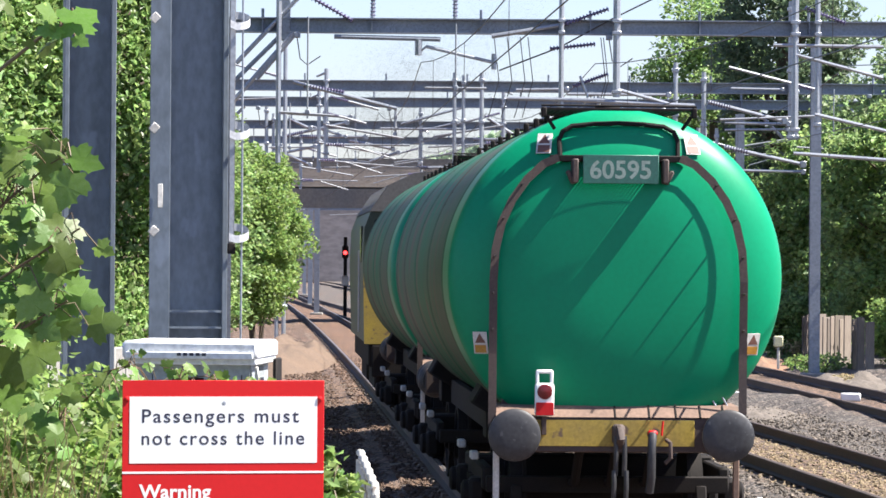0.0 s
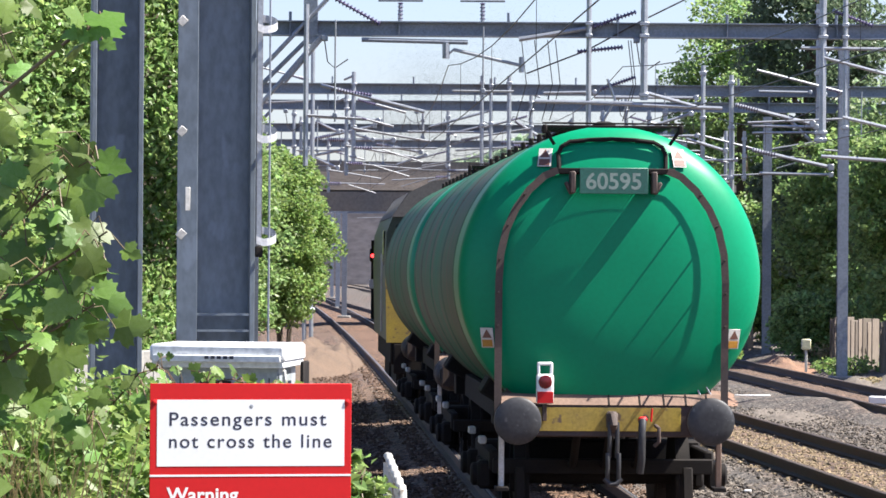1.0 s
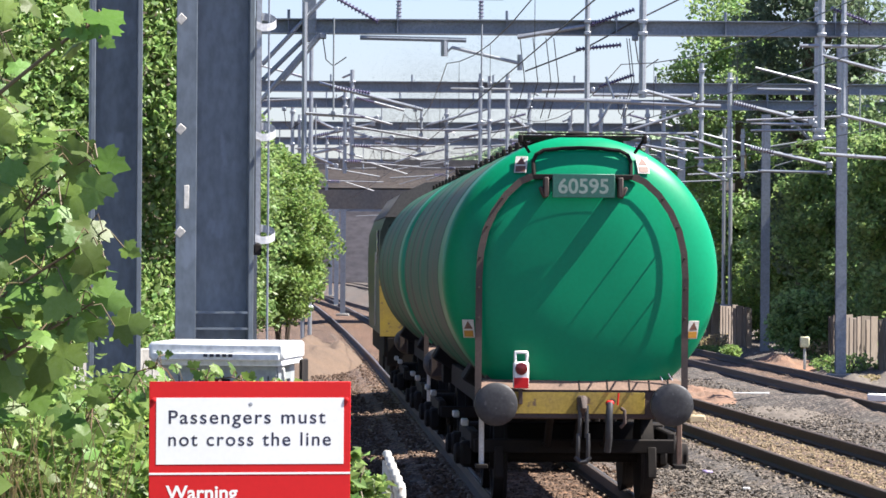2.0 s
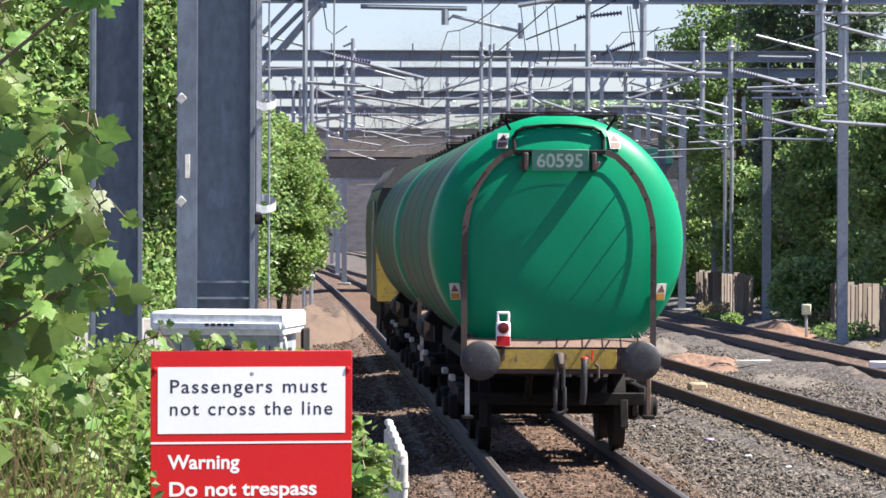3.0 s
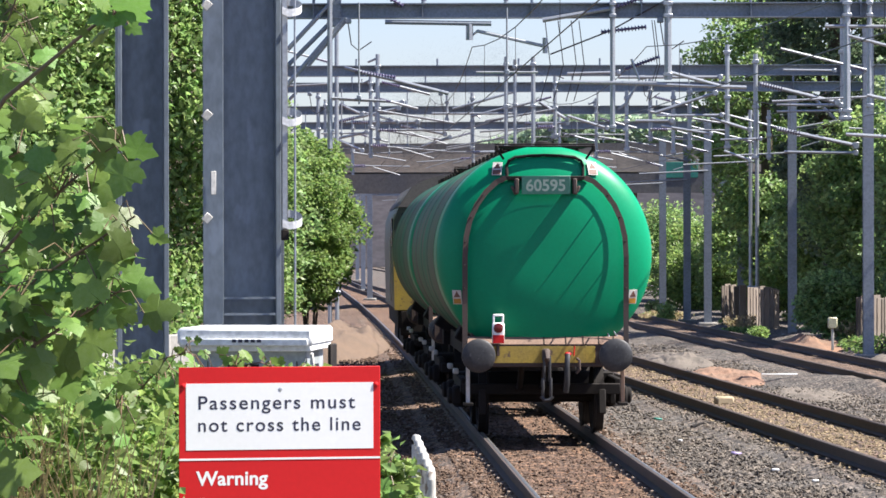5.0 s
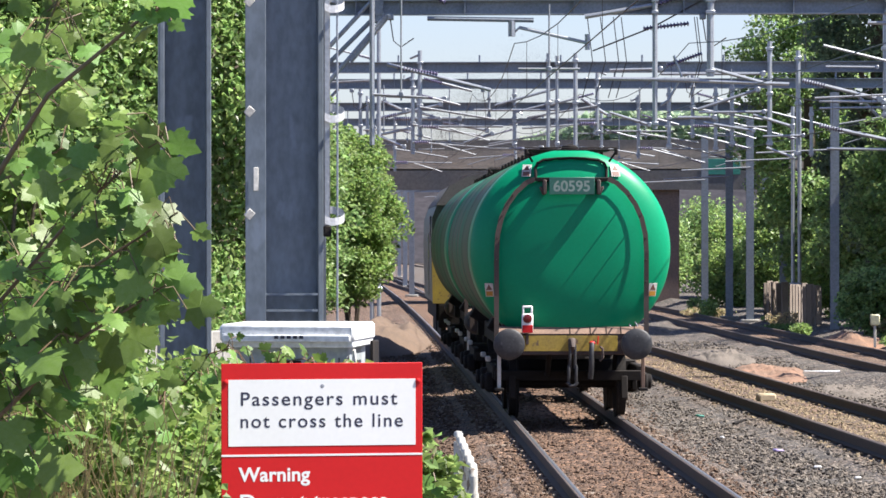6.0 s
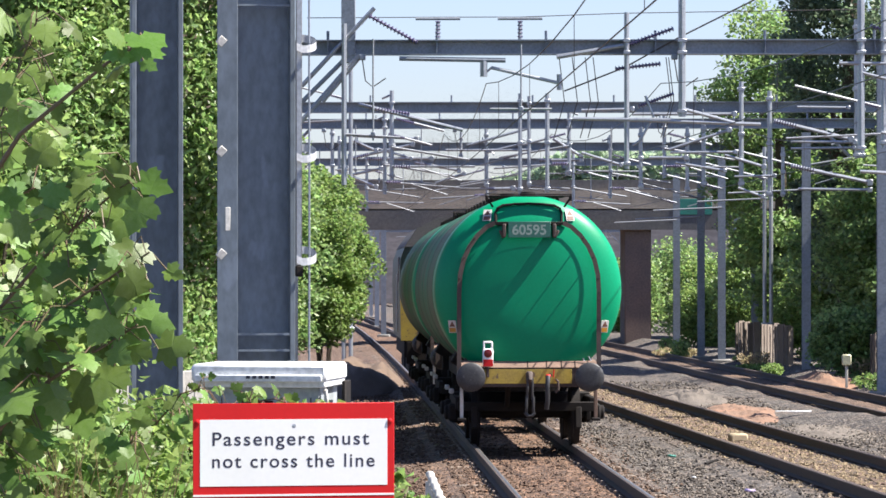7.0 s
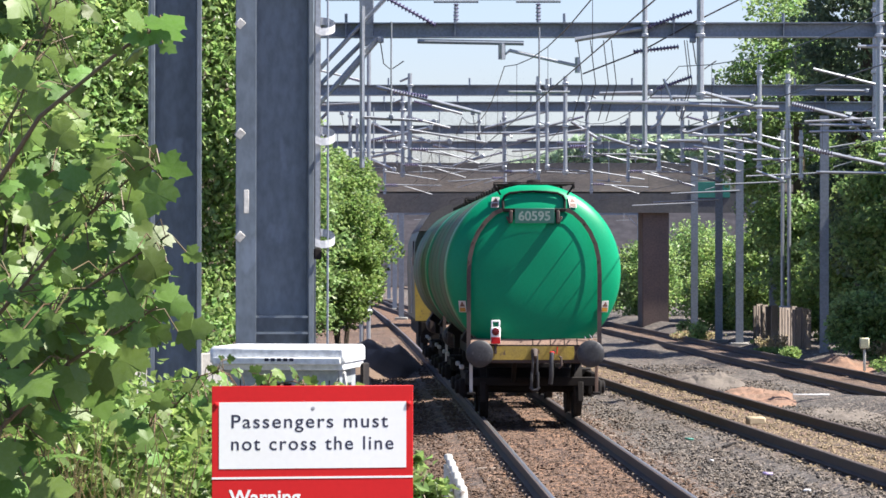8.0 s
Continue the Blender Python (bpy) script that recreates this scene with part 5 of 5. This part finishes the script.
M_STONE = material("crushed stone", (0.096, 0.084, 0.072), 0.9, second=(0.110, 0.086, 0.066), scale=0.8, fine=30, bump=0.0, spread=0.75, island=True)
M_RUSTSTONE = material("rust-dusted stone", (0.098, 0.057, 0.035), 0.9, second=(0.086, 0.055, 0.037), scale=0.8, fine=30, bump=0.0, spread=0.40, island=True)
M_STRAWSTONE = material("sandy stone", (0.22, 0.165, 0.098), 0.9, second=(0.165, 0.122, 0.072), scale=0.8, fine=30, bump=0.0, spread=0.30, island=True)
stones("ballast_stones", "grey", M_STONE, 17, 60000, "loose grey crushed ballast stones")
stones("rusty_ballast_stones", "rust", M_RUSTSTONE, 18, 80000, "rust-brown ballast stones round the rails")
stones("sandy_ballast_stones", "straw", M_STRAWSTONE, 19, 140000, "sandy tan ballast between disused rails")


def mound(x, y, rx, ry, h, mat, seed, label):
    """A low heap of spoil with an uneven top."""
    v, f, n = [], [], 40
    for j in range(n + 1):
        for i in range(n + 1):
            a, b = i / n * 2 - 1, j / n * 2 - 1
            k = max(0.0, 1 - a * a - b * b)
            v.append((x + a * rx, y + b * ry, -0.30 + h * k ** 0.7 * (0.75 + 0.5 * noise.noise((a * 2 + seed, b * 2, 1))) + 0.06 * k * noise.noise((a * 7, b * 12, seed)) + 0.05 * k * noise.noise((a * 17, b * 30, seed))))
    for j in range(n):
        for i in range(n):
            f.append((j * (n + 1) + i, j * (n + 1) + i + 1, (j + 1) * (n + 1) + i + 1, (j + 1) * (n + 1) + i))
    tagged(Shape().add(v, f).ob("earth_mound", mat), label, "earth mound", "earth mounds")


M_SPOIL = material("red-brown spoil", (0.23, 0.125, 0.078), 0.95, second=(0.15, 0.10, 0.07), scale=1.5, fine=18, bump=0.6, depth=0.04)
M_BANK = material("bare brown earth", (0.135, 0.088, 0.058), 0.95, second=(0.095, 0.066, 0.046), scale=1.5, fine=18, bump=0.6, depth=0.04)
M_SPOILGREY = material("grey-brown spoil", (0.14, 0.115, 0.095), 0.95, second=(0.10, 0.085, 0.07), scale=1.5, fine=18, bump=0.6, depth=0.04)
mound(4.7, 74.0, 0.9, 5.0, 0.26, M_SPOIL, 2, "low reddish heap of spoil between the tracks")
mound(4.2, 84.0, 0.8, 5.0, 0.28, M_SPOILGREY, 5, "low grey heap of spoil between the tracks")
mound(5.7, 66.0, 0.8, 4.0, 0.14, M_SPOILGREY, 7, "low grey heap of spoil between the tracks")
mound(-3.95, 93.0, 1.30, 9.0, 0.95, M_BANK, 13, "bare brown earth bank below the saplings")
mound(8.0, 93.0, 1.1, 4.0, 0.50, M_SPOIL, 9, "brown heap of spoil below the fence")
mound(8.9, 80.0, 1.1, 4.0, 0.42, M_SPOILGREY, 11, "brown heap of spoil below the fence")

# ---- plants ----
def tree(x, y, z, tall, spread, mat, leaves, size, seed, label, conical=False):
    rng = np.random.default_rng(seed)
    t = empty("tree", pose(x, y, z), label, "tree", "trees")
    limbs = Shape().tube([(0, 0, -0.3), (0.1, 0, tall * 0.3), (0.0, 0.1, tall * 0.62), (0.05, 0, tall * 0.9)], [0.03 * tall, 0.024 * tall, 0.013 * tall, 0.004 * tall], 8)
    for i in range(9):
        a, h = rng.uniform(0, 6.28), tall * rng.uniform(0.25, 0.75)
        r = spread * rng.uniform(0.5, 0.9)
        limbs.tube([(0, 0, h), (math.cos(a) * r * 0.5, math.sin(a) * r * 0.5, h + tall * 0.08), (math.cos(a) * r, math.sin(a) * r, h + tall * 0.14)], [0.012 * tall, 0.008 * tall, 0.003 * tall], 6)
    limbs.ob("trunk", M_BARK, t)
    p = clumps(rng, (0, 0, tall * 0.56), (spread, spread, tall * 0.46), 190, leaves, spread * 0.30)
    if conical:
        k = 1.15 - 0.85 * np.clip(p[:, 2] / tall, 0, 1)
        p[:, 0] *= k
        p[:, 1] *= k
    leaf_cloud("crown", mat, p, size, t, rng=rng)
    return t


def shrub(x, y, z, rx, ry, rz, mat, leaves, size, seed, label, name="bush", lift=0.0):
    rng = np.random.default_rng(seed)
    s = empty(name, pose(x, y, z), label, "bush", "bushes")
    st = Shape()
    for i in range(10):
        a = rng.uniform(0, 6.28)
        st.tube([(0, 0, -0.2), (math.cos(a) * rx * 0.3, math.sin(a) * ry * 0.3, rz * 0.7 + lift), (math.cos(a) * rx * 0.7, math.sin(a) * ry * 0.7, rz * 1.4 + lift)], [0.03, 0.02, 0.006], 5)
    st.ob("stems", M_BARK, s)
    p = clumps(rng, (0, 0, rz * 0.95 + lift), (rx, ry, rz), 200, leaves, min(rx, rz) * 0.36)
    leaf_cloud("foliage", mat, p, size, s, rng=rng)
    return s


def ivy_wall():
    """A tall bank of ivy and shrubs behind the columns."""
    rng = np.random.default_rng(21)
    n = 160000
    x = rng.uniform(-7.5, -2.62, n)
    z = rng.uniform(-0.3, 9.0, n)
    bulge = np.array([noise.noise((a * 0.8, b * 0.7, 3)) for a, b in zip(x, z)])
    y = 36.0 + 0.9 * bulge + rng.uniform(0, 0.5, n) + (x + 2.6) * 0.8
    b = empty("ivy_bank", pose(0, 0, 0), "tall dense bank of dark glossy ivy and shrubs", "ivy")
    leaf_cloud("foliage", M_IVY, np.stack([x, y, z], 1), 0.056, b, rng=rng, droop=0.6)
    # added slab in bark brown behind the leaves, fills the gaps between them
    Shape().box((-5.2, 35.6, 4.2), (6.2, 0.6, 9.2), pose(0, 0, 0, 0, 0, 38)).ob("leaf_backing", M_BARK, b)


MAPLE = [(0, 0), (0.10, -0.05), (0.26, -0.14), (0.34, -0.10), (0.31, 0.03), (0.45, 0.07), (0.60, 0.24), (0.50, 0.30), (0.54, 0.43), (0.40, 0.43), (0.31, 0.46), (0.30, 0.58), (0.37, 0.68), (0.24, 0.73), (0.15, 0.84), (0, 1.03)]
MAPLE = MAPLE + [(-x, y) for x, y in MAPLE[-2:0:-1]]


def maple_leaf(bend):
    """One five-lobed leaf, folded along its middle and drooping at the tip, on a short stalk."""
    v = [(0, 0.38, -0.02)] + [(x, y, -abs(x) * 0.30 * bend - 0.40 * bend * max(0.0, y - 0.3) ** 2 + 0.025 * math.sin(11 * x + 6 * y)) for x, y in MAPLE]
    f = [(0, i, i % len(MAPLE) + 1) for i in range(1, len(MAPLE) + 1)]
    s = Shape().add(v, f)
    me = s.data("leaf", M_MAPLE)
    return me


def maple_branches():
    """Sycamore boughs that hang into the view beside the columns."""
    rng = random.Random(31)
    kinds = [maple_leaf(b) for b in (0.5, 0.9, 1.3)]
    # points of the stem, leaves, leaf length, where along the stem the leaves begin, how far they stray
    boughs = [
        ([(-1.70, 9.9, 2.2), (-1.52, 9.7, 2.60), (-1.34, 9.6, 2.90), (-1.23, 9.5, 3.15)], 64, 0.088, 0.3, 1.0),
        ([(-1.45, 9.4, 2.55), (-1.25, 9.3, 2.84), (-1.02, 9.25, 3.02), (-0.885, 9.2, 3.09)], 8, 0.105, 2.0, 0.3),
        ([(-1.65, 9.6, 1.80), (-1.40, 9.4, 2.30), (-1.16, 9.3, 2.56), (-0.95, 9.25, 2.74)], 58, 0.095, 0.8, 0.7),
        ([(-1.75, 9.7, 1.70), (-1.45, 9.4, 2.12), (-1.16, 9.2, 2.38), (-0.90, 9.1, 2.54)], 60, 0.10, 0.8, 0.7),
        ([(-1.70, 9.5, 1.60), (-1.42, 9.3, 1.98), (-1.16, 9.2, 2.22), (-0.93, 9.1, 2.36)], 48, 0.105, 0.9, 0.7),
        ([(-1.70, 9.6, 1.50), (-1.48, 9.5, 1.80), (-1.27, 9.4, 2.03), (-1.08, 9.3, 2.20)], 34, 0.10, 0.8, 0.7),
        ([(-1.90, 10.3, 2.0), (-1.67, 10.1, 2.35), (-1.50, 10.0, 2.62), (-1.29, 9.9, 2.72)], 70, 0.08, 0.3, 1.1),
        ([(-1.75, 9.9, 1.4), (-1.52, 9.7, 1.75), (-1.36, 9.6, 1.95), (-1.22, 9.5, 2.06)], 26, 0.085, 1.0, 0.8),
        ([(-1.35, 10.4, 1.4), (-1.20, 10.3, 1.75), (-1.10, 10.25, 1.95), (-1.03, 10.2, 2.08)], 26, 0.071, 0.8, 0.7),
        ([(-1.45, 10.2, 1.4), (-1.35, 10.1, 1.65), (-1.28, 10.0, 1.82), (-1.22, 10.0, 1.96)], 26, 0.071, 0.5, 0.9)]
    bramble = [
        ([(-1.15, 12.7, 1.75), (-0.98, 12.5, 2.04), (-0.80, 12.4, 2.07), (-0.62, 12.4, 2.01)], 46, 0.055, 0.4, 0.42),
        ([(-1.28, 12.2, 1.75), (-1.17, 12.1, 2.00), (-1.08, 12.0, 2.10), (-1.00, 12.0, 2.12)], 30, 0.055, 0.4, 0.5),
        ([(-0.41, 11.5, 1.25), (-0.37, 11.4, 1.55), (-0.345, 11.4, 1.72), (-0.33, 11.4, 1.80)], 26, 0.062, 0.2, 0.4)]
    for pts, count, size, first, stray in boughs + bramble:
        if size < 0.07:
            b = empty("bramble_shoot", pose(0, 0, 0), "arching bramble shoot with small lobed green leaves", "bramble", "bramble shoots")
        else:
            b = empty("maple_bough", pose(0, 0, 0), "leafy sycamore bough with large five-lobed leaves", "branch", "sycamore boughs")
        thick = size / 0.1
        Shape().tube(pts, [0.008 * thick, 0.006 * thick, 0.0045 * thick, 0.0025 * thick], 6).ob("stem", M_STEM, b)
        P = [Vector(p) for p in pts]
        for i in range(count):
            k = rng.uniform(first, 3.0)
            j = min(2, int(k))
            base = P[j].lerp(P[j + 1], k - j)
            wide = stray * (1.0 - 0.5 * (k / 3.0))
            off = Vector((rng.uniform(-0.24, 0.20) * wide, rng.uniform(-0.3, 0.3) * wide, rng.uniform(-0.26, 0.20) * wide))
            tip = base + off
            Shape().tube([base, base.lerp(tip, 0.5) + Vector((0, 0, 0.03 * thick)), tip], 0.0018, 4).ob("leaf_stalk", M_STEM, b)
            o = new("leaf", kinds[rng.randrange(3)])
            o.parent = b
            s = size * rng.choice((0.4, 0.55, 0.7, 0.8, 0.95, 1.05)) * rng.uniform(0.9, 1.1)
            aim = pose(0, 0, 0, rng.gauss(48, 34), rng.gauss(14, 32), 0) @ pose(0, 0, 0, 0, 0, 180 + rng.gauss(0, 50))
            o.matrix_basis = Matrix.Translation(tip) @ aim @ Matrix.Scale(s, 4)


def low_bushes():
    spec = [(-1.50, 10.3, 0.85, 0.55, 0.45, 0.62, 8000), (-1.14, 11.4, 0.85, 0.42, 0.45, 0.58, 7500), (-1.85, 12.3, 0.8, 0.6, 0.6, 0.74, 7000), (-1.30, 13.2, 0.8, 0.40, 0.4, 0.66, 5000),
            (-0.72, 12.9, 0.8, 0.34, 0.3, 0.63, 5000), (-0.335, 11.5, 0.85, 0.095, 0.25, 0.53, 3200), (-1.02, 13.0, 0.85, 0.26, 0.2, 0.60, 5000), (-2.3, 14.5, 0.7, 0.8, 0.6, 1.0, 7000), (-1.75, 11.2, 0.8, 0.5, 0.5, 0.62, 6500)]
    tagged(Shape().prism([(-1.49, 10.5), (-1.445, 10.5), (-1.445, 10.55), (-1.49, 10.55)], 0.85, 2.08).ob("stake", M_CONCRETE), "pale grey stake standing in the undergrowth", "stake")
    for i, (x, y, z, rx, ry, rz, n) in enumerate(spec):
        thin = rx < 0.2
        shrub(x, y, z, rx, ry, rz, M_BUSH, 2200 if thin else n * 4, 0.033 if thin else 0.026, 40 + i, "sunlit bramble and nettle growth by the sign")
    shrub(-1.75, 11.2, 0.85, 0.46, 0.4, 1.25, M_LIGHT, 16000, 0.036, 58, "tall light green sapling with small pale leaves", "sapling")
    rng = np.random.default_rng(5)
    s = Shape()
    for i in range(420):
        x, y = rng.uniform(-1.55, -0.99), rng.uniform(9.4, 10.0)
        h = rng.uniform(0.6, 1.22)
        s.tube([(x, y, 0.85), (x + rng.uniform(-0.08, 0.08), y, 0.85 + h * 0.6), (x + rng.uniform(-0.2, 0.2), y, 0.85 + h)], [0.004, 0.003, 0.0012], 4)
    tagged(s.ob("dry_stalks", M_DRY), "tangle of dry straw-coloured stalks in the undergrowth", "dry grass", kind="stuff")


def lineside_green():
    shrub(-3.95, 78.0, -0.3, 0.95, 1.6, 1.95, M_LIGHT, 40000, 0.062, 60, "tall light green sapling clump beside the track", "sapling", 1.35)
    shrub(-5.2, 74.0, -0.3, 1.3, 1.6, 3.4, M_MID, 26000, 0.075, 61, "tall green shrub beside the track")
    tree(-8.5, 62.0, 0.0, 11, 3.5, M_MID, 22000, 0.14, 62, "leafy green tree beside the line")
    # the wooded boundary across the tracks
    for i, (x, y, tall, spread, mat, con) in enumerate([
            (8.9, 121, 11.5, 2.3, M_MID, False), (9.9, 107, 15.5, 2.0, M_CONIFER, False), (12.9, 97, 9, 2.6, M_DARK, False),
            (15.0, 84, 8, 2.6, M_MID, False), (9.8, 136, 3.6, 2.2, M_LIGHT, False),
            (8.4, 146, 3.2, 1.9, M_LIGHT, False), (9.0, 128, 4.0, 1.6, M_LIGHT, False), (9.9, 121, 4.2, 1.6, M_LIGHT, False), (10.6, 113, 5.6, 1.9, M_MID, False), (11.0, 104, 6.4, 2.0, M_MID, False), (11.8, 94, 6.5, 2.2, M_MID, False), (13.2, 146, 6, 2.4, M_MID, False)]):
        tree(x, y, 0.0, tall, spread, mat, 33000, 0.108, 70 + i, "dense dark evergreen tree behind the fence" if mat in (M_DARK, M_CONIFER) else "sunlit broadleaf tree behind the fence", con)
    for i, (x, y, rx, rz, mat) in enumerate([(8.95, 96, 1.0, 0.95, M_MID), (11.6, 88, 1.4, 1.2, M_LIGHT), (10.4, 104, 1.4, 1.3, M_MID), (9.6, 116, 1.2, 1.6, M_LIGHT),
                                             (8.4, 127, 1.3, 1.5, M_LIGHT), (12.0, 98, 1.8, 1.8, M_MID), (7.6, 137, 1.5, 1.3, M_LIGHT)]):
        shrub(x, y, -0.1, rx, 1.2, rz, mat, 11000, 0.085, 90 + i, "rounded lineside shrub before the fence")
    for i in range(12):
        y = 80 + i * 5.0
        shrub(9.0 - 0.078 * (y - 87) + 0.5 * ((i * 5) % 4 - 1.5), y + 1.3 * (i % 3), -0.15, 0.30 + 0.22 * (i * 7 % 4), 0.9, (0.09, 0.24, 0.13, 0.32, 0.17)[i % 5], M_LIGHT if i % 3 else M_DRY, 900, 0.06, 120 + i, "low weeds growing along the board fence")
    for i, (x, y, rx, rz) in enumerate([(5.6, 171, 1.6, 1.9), (8.3, 175, 1.9, 2.4), (11.2, 170, 1.8, 2.2), (3.6, 186, 1.2, 1.5)]):
        shrub(x, y, -0.2, rx, 1.5, rz, M_MID, 9000, 0.12, 140 + i, "hazy green thicket beyond the bridge")
    # distance: backdrop behind the bridge and a wooded rise, haze painted into both colours
    rng = np.random.default_rng(8)
    n = 30000
    x = rng.uniform(-2, 60, n)
    top = 17.5 + 3 * np.array([noise.noise((a * 0.08, 0, 2)) for a in x]) - 4.0 * np.clip((6 - x) / 8, 0, 1)
    z = rng.uniform(0.3, 1, n) * top
    tagged(leaf_cloud("far_woods", M_FAR, np.stack([x, 420 + rng.uniform(0, 10, n), z], 1), 0.8, rng=rng), "distant belt of green woods, haze painted into its pale colour", "woods", kind="stuff")
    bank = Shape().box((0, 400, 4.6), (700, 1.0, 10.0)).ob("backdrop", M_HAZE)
    tagged(bank, "grey backdrop beyond the bridge, haze painted into its colour", "distance", kind="structure")


# these two colours stand in for haze over the distance
M_FAR = leaf_material("haze-tinted far woods", (0.34, 0.46, 0.30), (0.38, 0.48, 0.34), 0.2)
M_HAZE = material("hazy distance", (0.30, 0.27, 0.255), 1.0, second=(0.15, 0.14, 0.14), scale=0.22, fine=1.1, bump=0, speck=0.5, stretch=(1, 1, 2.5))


ivy_wall()
maple_branches()
low_bushes()
lineside_green()
lay_sleepers()
motions()
